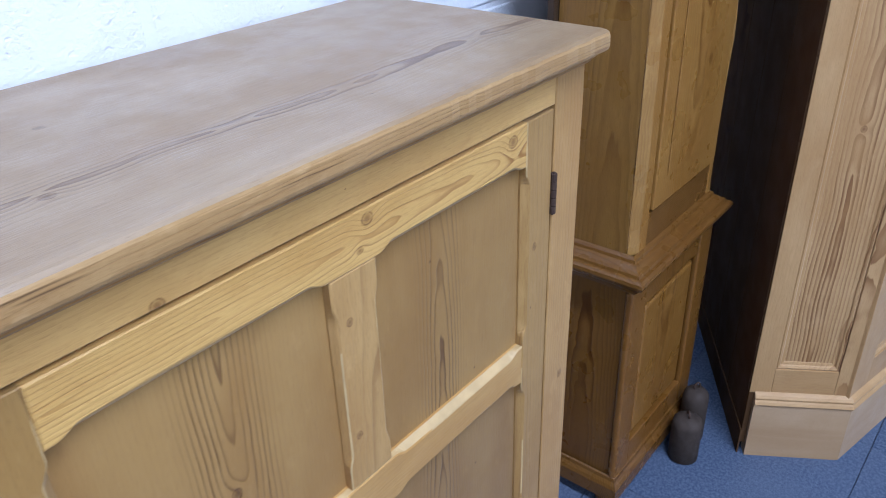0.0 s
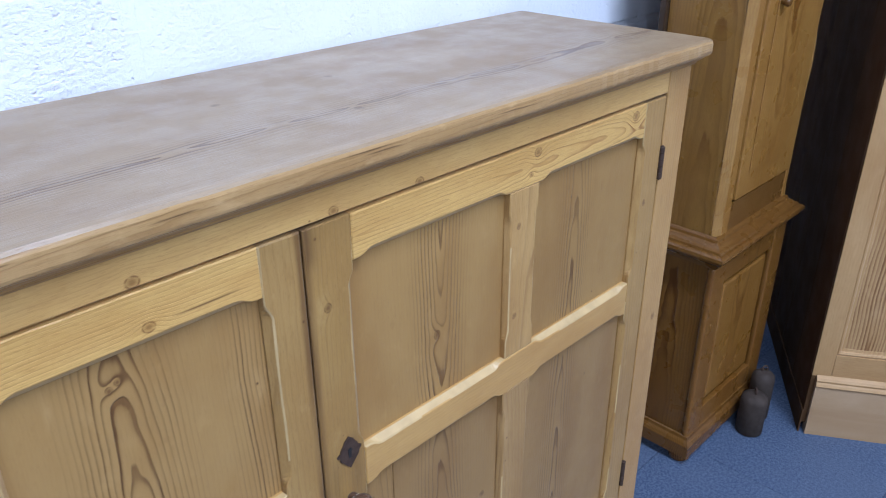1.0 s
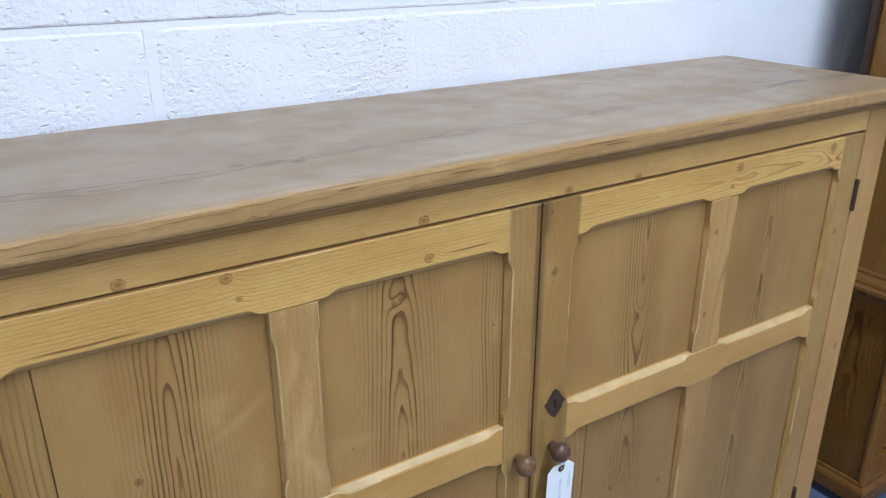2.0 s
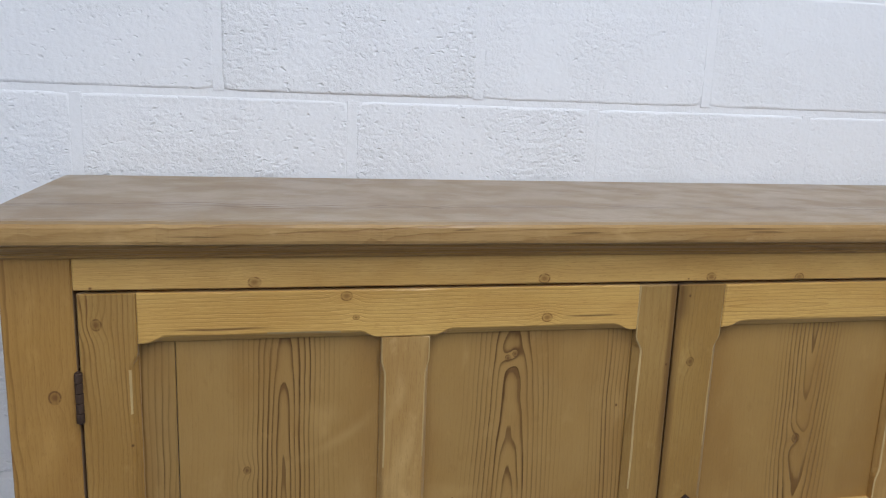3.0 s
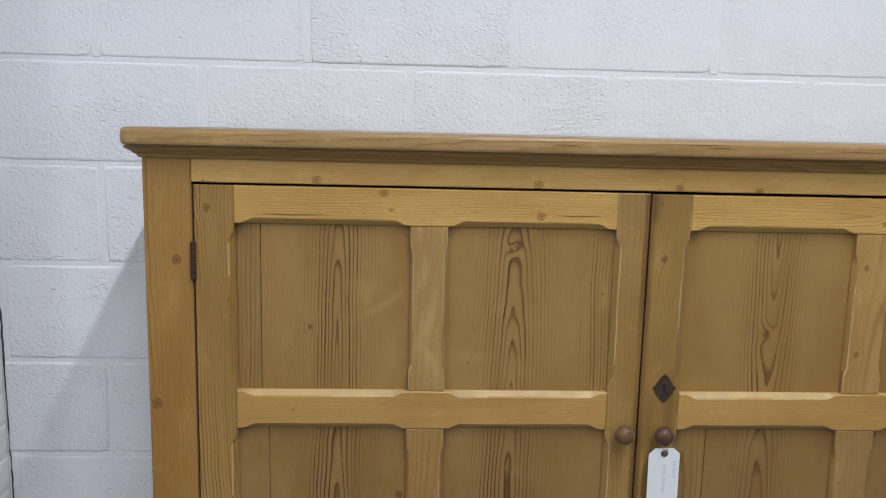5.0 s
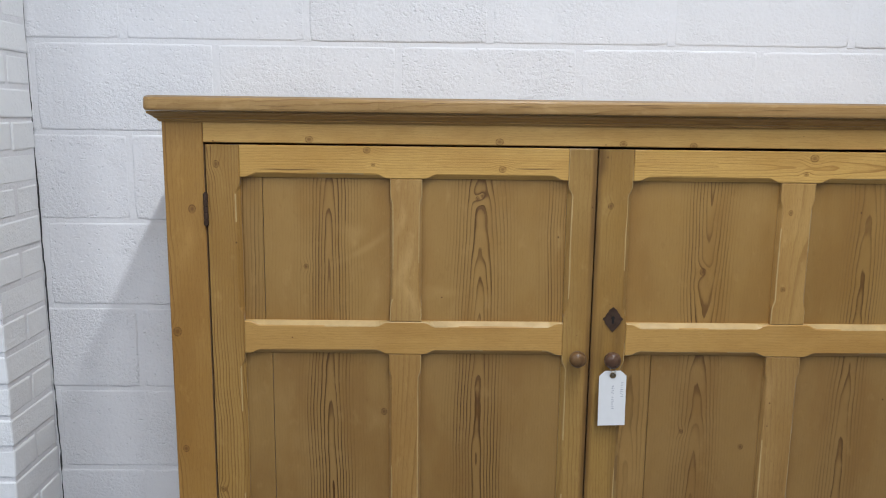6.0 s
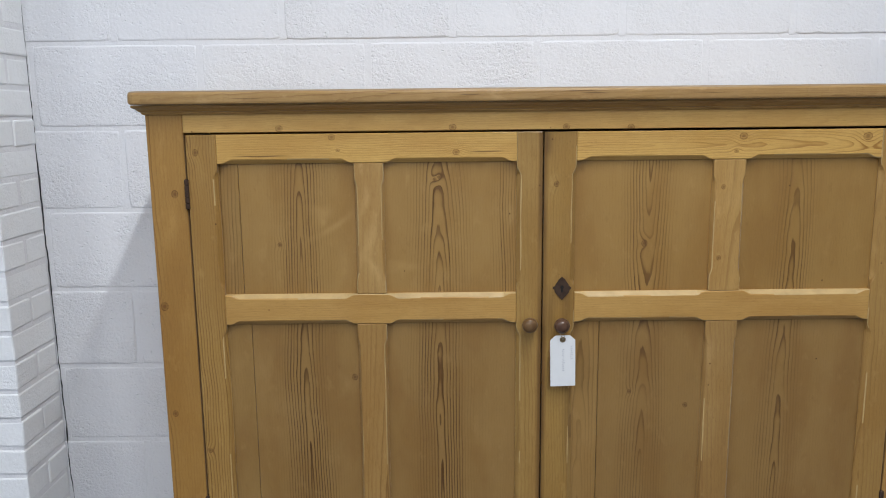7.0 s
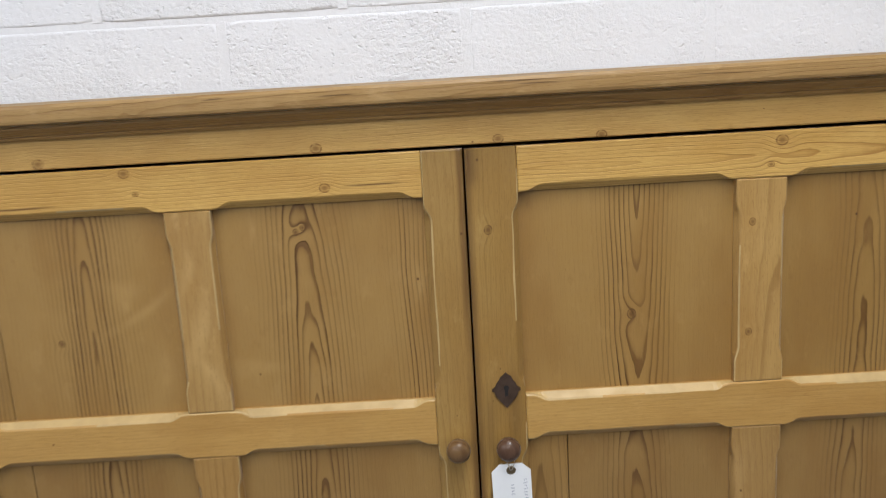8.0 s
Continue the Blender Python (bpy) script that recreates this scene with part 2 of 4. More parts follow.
RAIL = (0.572, 0.348, 0.090)
STILE = (0.400, 0.232, 0.053)
PANEL = (0.330, 0.194, 0.054)
# lower panels: panel tone darkened for the weaker light near the floor
LOWER_DIM = (0.284, 0.166, 0.048)
TOP = (0.285, 0.200, 0.105)
OLD = (0.23, 0.115, 0.027)
IRON = plain("rusty_iron", (0.060, 0.036, 0.023), 0.75, 0.0, 0.5, 90.0, 0.0008, 0.2)
PIT = plain("keyhole_shade", (0.012, 0.010, 0.009), 0.9)
CARD = plain("tag_card", (0.80, 0.80, 0.78), 0.7, 0.0, 0.05, 40.0, 0.0002)
INK = plain("ink", (0.30, 0.31, 0.36), 0.7)
STRING = plain("string", (0.55, 0.48, 0.38), 0.9)
BRASS = plain("eyelet_brass", (0.30, 0.22, 0.12), 0.4, 0.9)
LEAD = plain("weight_iron", (0.052, 0.037, 0.026), 0.75, 0.0, 0.5, 40.0, 0.0025, 0.25)
BLOCK = painted("painted_block", 1.0)
SMOOTHED = painted("thickly_painted_block", 0.5)
MORTAR = painted("painted_mortar", 0.15)
BRICK = painted("painted_brick", 0.22, (0.82, 0.83, 0.83))
PLASTER = plain("white_plaster", (0.78, 0.78, 0.77), 0.8, 0.0, 0.06, 4.0)
# rubbed arrises, and upward chamfers lightened as if catching the light
ARRIS = plain("worn_and_lit_arris", (0.50, 0.345, 0.14), 0.5, 0.0, 0.35, 24.0, 0.0008)
CARPET = carpet("blue_carpet")
TUBE = glow("tube_glow", (1.0, 0.98, 0.95), 3.0)
METAL = plain("white_enamel", (0.75, 0.75, 0.75), 0.4, 0.0, 0.05)


# ---- mesh helpers ----
def part(name, bm, material, parent=None, label="", m=None):
    """Links a bmesh as one mesh object under a thing or part."""
    bmesh.ops.recalc_face_normals(bm, faces=bm.faces)
    mesh = bpy.data.meshes.new(name)
    bm.to_mesh(mesh)
    bm.free()
    mesh.materials.append(material)
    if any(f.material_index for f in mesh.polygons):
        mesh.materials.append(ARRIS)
    ob = new(name, mesh)
    if m is not None:
        ob.matrix_basis = m
    if parent is not None:
        ob.parent = parent
    return tagged(ob, label)


def smooth(ob):
    for f in ob.data.polygons:
        f.use_smooth = True
    return ob


def box(x0, x1, y0, y1, z0, z1, bevel=0.0015, seg=2, rough=0.0):
    bm = bmesh.new()
    r = bmesh.ops.create_cube(bm, size=1.0)
    for v in r["verts"]:
        v.co = Vector((x0 + (v.co.x + 0.5) * (x1 - x0), y0 + (v.co.y + 0.5) * (y1 - y0), z0 + (v.co.z + 0.5) * (z1 - z0)))
        v.co += Vector([random.uniform(-rough, rough) for _ in range(3)])
    if bevel:
        bmesh.ops.bevel(bm, geom=bm.edges[:], offset=bevel, segments=seg, profile=0.5, affect="EDGES")
    return bm


def join(bms):
    """One bmesh out of several."""
    out = bmesh.new()
    for b in bms:
        mesh = bpy.data.meshes.new("joined")
        b.to_mesh(mesh)
        b.free()
        out.from_mesh(mesh)
        bpy.data.meshes.remove(mesh)
    return out


def lathe(profile, steps=28):
    """A solid of revolution about z from (radius, height) pairs, closed at both ends."""
    bm = bmesh.new()
    rings = []
    for r, z in profile:
        rings.append([bm.verts.new((r * math.cos(2 * math.pi * i / steps), r * math.sin(2 * math.pi * i / steps), z)) for i in range(steps)])
    for a, b in zip(rings, rings[1:]):
        for i in range(steps):
            bm.faces.new((a[i], a[(i + 1) % steps], b[(i + 1) % steps], b[i]))
    bm.faces.new(rings[0])
    bm.faces.new(rings[-1])
    return bm


def tube(points, radius, steps=8):
    """A round rod along a line of points."""
    bm = bmesh.new()
    rings = []
    pts = [Vector(p) for p in points]
    for i, p in enumerate(pts):
        d = (pts[min(i + 1, len(pts) - 1)] - pts[max(i - 1, 0)]).normalized()
        a = d.orthogonal().normalized()
        b = d.cross(a)
        rings.append([bm.verts.new(p + radius * (math.cos(t) * a + math.sin(t) * b)) for t in (2 * math.pi * k / steps for k in range(steps))])
    for a, b in zip(rings, rings[1:]):
        near = min(range(steps), key=lambda k: (b[k].co - a[0].co).length)
        for i in range(steps):
            bm.faces.new((a[i], a[(i + 1) % steps], b[(i + 1 + near) % steps], b[(i + near) % steps]))
    bm.faces.new(rings[0])
    bm.faces.new(rings[-1])
    return bm


def member(x0, x1, z0, z1, y=0.0, thick=0.022, bottom=(), top=(), left=(), right=(), cut=0.0085, stop=0.022, worn=0.0017):
    """A rail, stile or muntin in the xz plane, its front at y, with stopped chamfers along the given stretches and broken arrises."""
    seed = random.uniform(0, 500)

    def notch_at(a, spans):
        for s, e in spans:
            if s < a < e:
                f = min(1.0, min(a - s, e - a) / stop)
                return cut * f * f * (3 - 2 * f) + 0.0008 * noise.noise((a * 21, seed, 0)) * f
        return 0.0

    ring, rubbed, inward_up = [], [], []
    for fixed, inward, spans, along_x, a, b in ((z0, 1, bottom, True, x0, x1), (x1, -1, right, False, z0, z1),
                                                (z1, -1, top, True, x1, x0), (x0, 1, left, False, z1, z0)):
        step = 1 if b > a else -1
        stops = {a}
        for k in range(1, int(abs(b - a) / 0.030)):
            stops.add(a + step * 0.030 * k)
        for s, e in spans:
            stops |= {s + stop * q for q in (0, 0.25, 0.5, 0.75, 1)} | {e - stop * q for q in (0, 0.25, 0.5, 0.75, 1)}
        for f in sorted((q for q in stops if min(a, b) - 1e-6 <= q <= max(a, b) + 1e-6 and abs(q - b) > 0.004), reverse=step < 0):
            ring.append((f, fixed, inward * notch_at(f, spans), along_x))
            rubbed.append(bool(spans))
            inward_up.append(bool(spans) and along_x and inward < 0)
    bm = bmesh.new()
    cx, cz = (x0 + x1) / 2, (z0 + z1) / 2

    def row(depth, notch, inset):
        out = []
        for a, fixed, inward, along_x in ring:
            f = fixed + inward * notch
            px, pz = (a, f) if along_x else (f, a)
            rub = inset * (1.0 + 0.75 * noise.noise((px * 17 + seed, pz * 17, 2.0)))
            px += rub * (1 if px < cx else -1) * (not along_x or abs(a - x0) < 1e-6 or abs(a - x1) < 1e-6)
            pz += rub * (1 if pz < cz else -1) * (along_x or abs(a - z0) < 1e-6 or abs(a - z1) < 1e-6)
            out.append(bm.verts.new((px, y + depth, pz)))
        return out

    rows = [row(0.0, 1.0, worn), row(worn * 0.8, 0.93, 0.0), row(0.0095, 0.0, 0.0), row(thick, 0.0, 0.0)]
    n = len(ring)
    for level, (a, b) in enumerate(zip(rows, rows[1:])):
        for i in range(n):
            f = bm.faces.new((a[i], a[(i + 1) % n], b[(i + 1) % n], b[i]))
            # level 0: rubbed arrises; level 1: upward chamfers painted pale for caught light
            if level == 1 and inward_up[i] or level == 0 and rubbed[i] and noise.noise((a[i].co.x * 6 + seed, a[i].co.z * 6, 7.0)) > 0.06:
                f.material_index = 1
    bm.faces.new(rows[0])
    bm.faces.new(list(reversed(rows[-1])))
    bm.normal_update()
    bmesh.ops.triangulate(bm, faces=[f for f in bm.faces if len(f.verts) > 4])
    return bm


def sweep(profile, path, closed=False):
    """A moulding: (out, up) pairs carried along a line of (x, y) corners with mitres; out is to the right of the way."""
    bm = bmesh.new()
    pts = [Vector((*p, 0)) for p in path]
    rows = []
    for i, p in enumerate(pts):
        ds = []
        if i > 0 or closed:
            ds.append((p - pts[i - 1]).normalized())
        if i < len(pts) - 1 or closed:
            ds.append((pts[(i + 1) % len(pts)] - p).normalized())
        ns = [Vector((d.y, -d.x, 0)) for d in ds]
        n = sum(ns, Vector()) / len(ns)
        n = n / n.length_squared
        rows.append([bm.verts.new((p.x + n.x * o, p.y + n.y * o, z)) for o, z in profile])
    k = len(profile)
    pairs = list(zip(rows, rows[1:])) + ([(rows[-1], rows[0])] if closed else [])
    for a, b in pairs:
        for i in range(k):
            bm.faces.new((a[i], a[(i + 1) % k], b[(i + 1) % k], b[i]))
    if not closed:
        bm.faces.new(rows[0])
        bm.faces.new(rows[-1])
    return bm


# ---- the room ----
WALL, LEFT, RIGHT, BACK = 0.41, -4.6, 5.6, -8.6
tagged(part("wall_north", box(LEFT, RIGHT, WALL + 0.0018, WALL + 0.25, -0.05, CEIL + 0.1, 0), MORTAR), "white painted concrete block wall with shallow mortar joints", "wall", kind="structure")
wall_north = bpy.data.objects["wall_north"]
# other walls and ceiling are unseen, added to close the room and bounce light
tagged(part("wall_south", box(LEFT, RIGHT, BACK - 0.2, BACK, -0.05, CEIL + 0.1, 0), PLASTER), "plain white painted wall", "wall", kind="structure")
tagged(part("wall_west", box(LEFT - 0.2, LEFT, BACK, WALL, -0.05, CEIL + 0.1, 0), PLASTER), "plain white painted wall", "wall", kind="structure")
tagged(part("wall_east", box(RIGHT, RIGHT + 0.2, BACK, WALL, -0.05, CEIL + 0.1, 0), PLASTER), "plain white painted wall", "wall", kind="structure")
tagged(part("ceiling", box(LEFT, RIGHT, BACK, WALL, CEIL, CEIL + 0.1, 0), PLASTER), "plain white painted ceiling", "ceiling", kind="structure")
floor = tagged(part("floor", box(LEFT, RIGHT, BACK, WALL, -0.06, -0.008, 0), CARPET), "floor laid with blue-grey carpet tiles", "floor", kind="structure")


def batten(x, y, watts):
    thing = tagged(new("ceiling_light"), "white fluorescent batten lamp, assumed on the ceiling", "ceiling light", "ceiling lamps")
    thing.location = (x, y, CEIL)
    part("housing", box(-0.06, 0.06, -0.78, 0.78, -0.05, 0.0, 0.006), METAL, thing)
    part("diffuser", box(-0.05, 0.05, -0.75, 0.75, -0.085, -0.052, 0.012), TUBE, thing)
    data = bpy.data.lights.new("batten_lamp", "AREA")
    data.shape, data.size, data.size_y, data.energy, data.color = "RECTANGLE", 0.09, 1.5, watts, (1.0, 0.985, 0.96)
    lamp = new("batten_lamp", data)
    lamp.location = (x, y, CEIL - 0.09)


for row in BATTENS:
    batten(*row)


# ---- the pine cupboard: two doors of four panels under an overhanging top ----
def board(name, x0, x1, y0, y1, z0, z1, mat, parent, bevel=0.0015, label=""):
    return part(name, box(x0, x1, y0, y1, z0, z1, bevel), mat, parent, label)


def knob(x, z, mat, parent):
    bm = lathe([(0.0075, 0.0), (0.0085, 0.003), (0.0075, 0.008), (0.011, 0.012), (0.0158, 0.018), (0.0172, 0.024), (0.0160, 0.030), (0.0115, 0.035), (0.005, 0.037)])
    return smooth(part("knob", bm, mat, parent, "turned wooden knob", pose(x, 0, z, 90, 0, 0)))


def hinge(x, z0, z1, parent):
    bits = []
    n = 5
    for k in range(n):
        a, b = z0 + (z1 - z0) * k / n, z0 + (z1 - z0) * (k + 1) / n
        b2 = lathe([(0.0042, a + 0.0004), (0.0048, a + 0.001), (0.0048, b - 0.001), (0.0042, b - 0.0004)], 12)
        b2.transform(Matrix.Translation((x, -0.0025, 0)))
        bits.append(b2)
    bits.append(box(x - 0.0035, x + 0.0035, -0.0012, 0.018, z0, z1, 0.0003, 1))
    for z in (z0, z1):
        bits.append(box(x - 0.002, x + 0.002, -0.0045, -0.0005, z - 0.002, z + 0.002, 0.0008, 1))
    return part("hinge", join(bits), IRON, parent, "dark rusty iron butt hinge")


def door(parent, x0, stile0, mun0, mun1, stile1, x1, z0, z1, mats, panels, label):
    """A framed door; panels: rows of (x from, x to, upper or lower, material)."""
    top_b, mid_t, mid_b, low_t = 1.029, 0.7415, 0.674, 0.192
    thing = tagged(new("door"), label)
    thing.parent = parent
    e, k = 0.010, 0.006
    heights = [(mid_t + e, top_b - e), (low_t + e, mid_b - e)]
    part("stile", member(x0, stile0, z0, z1, 0, 0.022, right=heights[::-1]), mats["stile_a"], thing)
    part("stile", member(stile1, x1, z0, z1, 0, 0.022, left=heights[::-1]), mats["stile_b"], thing)
    spans = [(stile0 + e, mun0 - k), (mun1 + k, stile1 - e)]
    part("rail", member(stile0 + 0.0004, stile1 - 0.0004, top_b, z1, -0.0004, 0.022, bottom=spans), mats["rail_top"], thing)
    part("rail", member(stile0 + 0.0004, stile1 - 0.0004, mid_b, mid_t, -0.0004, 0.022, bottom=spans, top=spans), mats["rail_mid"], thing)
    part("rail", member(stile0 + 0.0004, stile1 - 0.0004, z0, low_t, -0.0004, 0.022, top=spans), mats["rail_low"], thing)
    part("muntin", member(mun0, mun1, mid_t + 0.0004, top_b - 0.0004, 0.0006, 0.022, left=[(mid_t + 0.03, top_b - 0.03)], right=[(mid_t + 0.03, top_b - 0.03)], cut=0.005), mats["muntin_a"], thing)
    part("muntin", member(mun0 - 0.002, mun1, low_t + 0.0004, mid_b - 0.0004, 0.0006, 0.022, left=[(low_t + 0.03, mid_b - 0.03)], right=[(low_t + 0.03, mid_b - 0.03)], cut=0.005), mats["muntin_b"], thing)
    for a, b, upper, mat in panels:
        za, zb = (mid_t - 0.006, top_b + 0.006) if upper else (low_t - 0.006, mid_b + 0.006)
        part("panel", box(a, b, 0.0128, 0.0205, za, zb, 0.0008, 1), mat, thing)
    return thing


def pine_cupboard():
    cup = tagged(new("pine_cupboard"), "antique waxed pine two-door cupboard with panelled doors against a white wall", "cupboard")
    S = lambda name, c, **k: pine(name, k.pop("tone", STILE), "zxy", c, **dict(dict(wave=0.6, ring=0.0058, edge=0.58, dark=(0.40, 0.29, 0.17), worn=0.40), **k))
    R = lambda name, c, **k: pine(name, k.pop("tone", RAIL), "xzy", c, **dict(dict(wave=0.34, ring=0.0048, edge=0.6, dark=(0.48, 0.36, 0.22)), **k))
    # carcass
    side_l = S("pine_side_l", 0.5, tone=STILE, figure=0.3)
    board("side_panel", -0.840, -0.820, 0.0225, 0.392, 0.0, 1.134, side_l, cup)
    board("side_panel", 0.838, 0.858, 0.0225, 0.392, 0.0, 1.134, side_l, cup)
    board("back_panel", -0.820, 0.838, 0.380, 0.392, 0.02, 1.134, S("pine_back", 0.2), cup)
    board("bottom_board", -0.820, 0.838, 0.03, 0.379, 0.085, 0.105, R("pine_inside", 0.1), cup)
    post_l = S("pine_post_l", -0.88, depth=0.05, tilt=0.02, figure=0.2, plain=0.16, tone=(0.360, 0.196, 0.044), knots=[(0.966, -0.790, 0.007), (0.718, -0.830, 0.008), (0.469, -0.823, 0.006)], bands=[(-0.838, 0.006, 0.5)], smears=[(1.06, -0.815, 0, 0.02, 0.006), (0.90, -0.80, 10, 0.04, 0.012)])
    post_r = S("pine_post_r", 0.90, depth=0.04, tilt=0.02, figure=0.3, plain=0.25, tone=(0.43, 0.251, 0.074), smears=[(0.722, 0.856, 0, 0.014, 0.005), (0.56, 0.85, 0, 0.05, 0.004)], knots=[(0.62, 0.835, 0.006)])
    part("stile", member(-0.842, -0.7645, 0.0, 1.136, 0, 0.022), post_l, cup)
    part("stile", member(0.788, 0.860, 0.0, 1.136, 0, 0.022), post_r, cup)
    frieze = R("pine_frieze", 1.19, depth=0.03, tilt=0.01, figure=0.2, plain=0.12, tone=(0.58, 0.352, 0.098), pale=0.4,
               knots=[(-0.560, 1.1030, 0.0065), (-0.192, 1.1030, 0.0065), (0.049, 1.101, 0.006), (-0.745, 1.098, 0.003), (0.015, 1.099, 0.0022), (0.186, 1.099, 0.006), (0.40, 1.12, 0.0015)])
    part("top_rail", member(-0.764, 0.7875, 1.0955, 1.136, 0.0005, 0.022), frieze, cup)
    part("base_rail", member(-0.764, 0.7875, 0.0, 0.097, 0.0005, 0.022), R("pine_base", 0.02), cup)
    # moulding under the top: cavetto over a bead
    profile = [(0.0, 1.134), (0.003, 1.134), (0.0055, 1.137), (0.006, 1.1395), (0.009, 1.1405), (0.0125, 1.1445), (0.018, 1.148), (0.021, 1.1495), (0.021, 1.1541), (0.0, 1.1541)]
    part("moulding", sweep(profile, [(-0.842, 0.392), (-0.842, 0.0), (0.860, 0.0), (0.860, 0.392)]), R("pine_moulding", 1.10, depth=0.02, figure=0.4, plain=0.35, tone=(0.41, 0.232, 0.062)), cup)
    # top: two boards, worn along the front arris
    T1 = pine("pine_top_front", TOP, "xyz", 0.085, depth=-1.1800, tilt=0.014, start=0.3, figure=1.0, plain=0.04, spread=0.028, ring=0.0075, pale=0.6, wave=1.7, rough=0.36, haze=0.05,
              knots=[(-0.395, 0.092, 0.006), (-0.325, 0.074, 0.008), (0.49, 0.043, 0.0028), (0.234, 0.240, 0.005), (0.04, 0.223, 0.005), (0.160, 0.080, 0.006)], dark=(0.42, 0.34, 0.29), spec=0.45,
              smears=[(x, -0.021, 0, w, 0.007) for x, w in ((-0.42, 0.10), (-0.16, 0.09), (0.06, 0.16), (0.34, 0.12))])
    bm = bmesh.new()
    inset = (0.0, 0.0015, 0.004, 0.008, 0.014)
    xs = [-0.866 + d for d in inset] + [-0.85 + 1.7 * k / 120 for k in range(1, 120)] + [0.866 - d for d in inset[::-1]]
    outline = [(-0.0305, 1.1545), (-0.0335, 1.1565), (-0.0345, 1.160), (-0.0345, 1.168), (-0.0342, 1.1755), (-0.0328, 1.1795), (-0.0290, 1.1824), (-0.021, 1.1832), (0.13, 1.1832), (0.28, 1.1830), (0.396, 1.1830), (0.399, 1.179), (0.399, 1.1545)]
    rows = []
    for k, x in enumerate(xs):
        end = min(k, len(xs) - 1 - k)
        pull = (0.0085, 0.0052, 0.0026, 0.0008)[end] * (1.0 if x < 0 else 0.6) if end < 4 else 0.0
        chip = 0.0006 * noise.noise((x * 23, 0, 0)) + 0.0012 * noise.noise((x * 70, 3, 0))
        rows.append([bm.verts.new((x, y + (pull if y < 0 else -pull) + (chip if y < -0.02 else 0), z - (pull * 0.5 if z > 1.17 else -pull * 0.5 if z < 1.16 else 0) + (chip * 0.6 if 1.178 < z < 1.183 and y < 0 else 0))) for y, z in outline])
    for a, b in zip(rows, rows[1:]):
        for i in range(len(outline)):
            bm.faces.new((a[i], a[(i + 1) % len(outline)], b[(i + 1) % len(outline)], b[i]))
    bm.faces.new(rows[0])
    bm.faces.new(rows[-1])
    top = part("top", bm, T1, cup, "worn overhanging pine top with rounded edge")
    top.data.materials.append(R("pine_top_edge", 1.16, depth=0.02, tilt=0.02, figure=0.12, plain=0.42, tone=(0.37, 0.228, 0.080), ring=0.0040, wave=0.1, rough=0.36, spec=0.38, pale=0.75, worn=0.75, smears=[(x, 1.1805, 0, w, 0.0035) for x, w in ((-0.70, 0.05), (-0.42, 0.10), (-0.16, 0.07), (0.06, 0.12), (0.34, 0.09), (0.60, 0.06))],
                                splits=[(-0.155, 1.169, 0.022, 0.0009), (0.075, 1.174, 0.035, 0.0008), (0.10, 1.170, 0.025, 0.0008), (-0.31, 1.173, 0.012, 0.0008), (0.33, 1.168, 0.04, 0.0006), (-0.62, 1.166, 0.03, 0.0006)]))
    for f in top.data.polygons:
        f.material_index = 0 if f.normal.z > 0.55 else 1
    # doors
    mats_l = dict(
        stile_a=S("pine_ls", -0.775, depth=0.012, tilt=0.035, start=0.80, figure=0.4, plain=0.6, spread=0.03, wave=1.0, dark=(0.42, 0.30, 0.18), tone=(0.368, 0.216, 0.055), knots=[(1.054, -0.741, 0.006), (0.90, -0.706, 0.003), (0.38, -0.75, 0.005)]),
        stile_b=S("pine_lm", -0.09, depth=0.05, tilt=0.02, figure=0.15, plain=0.24, tone=(0.352, 0.212, 0.057), knots=[(0.977, -0.006, 0.003), (0.716, -0.026, 0.0015)], grime=[(-0.012, 0.010)]),
        rail_top=R("pine_lt", 1.125, depth=0.020, tilt=0.012, start=-0.62, figure=0.12, plain=0.30, spread=0.03, splits=[(-0.60, 1.046, 0.05, 0.0016), (-0.12, 1.051, 0.035, 0.0014)], knots=[(-0.449, 1.084, 0.006), (-0.437, 1.056, 0.0035), (-0.185, 1.050, 0.006)]),
        rail_mid=R("pine_lmid", 0.80, depth=0.05, tilt=0.02, figure=0.3, plain=0.12, knots=[(-0.60, 0.708, 0.0025)], tone=(0.47, 0.275, 0.074)),
        rail_low=R("pine_llow", 0.14),
        muntin_a=S("pine_lma", -0.34, smears=[(0.86, -0.372, 20, 0.05, 0.010), (0.80, -0.365, -30, 0.03, 0.008), (0.95, -0.38, 10, 0.03, 0.008)], depth=0.06, tilt=0.02, figure=0.2, plain=0.28, wave=0.25, pale=0.5, worn=0.7, tone=(0.42, 0.258, 0.082)),
        muntin_b=S("pine_lmb", -0.33, depth=0.05, tilt=0.03, figure=0.3, plain=0.22, wave=0.25, worn=0.45, tone=(0.365, 0.212, 0.060)))
    P = lambda name, c, **k: pine(name, k.pop("tone", PANEL), "zxy", c, **dict(dict(figure=1.65, plain=0.05, spread=0.053, square=True, fleck=0.35, worn=0.32, tilt=0.10, ring=0.0062, depth=-0.0083, wave=0.6, pale=0.35, dark=(0.25, 0.165, 0.070), edge=0.62, streaks=0.6), **k))
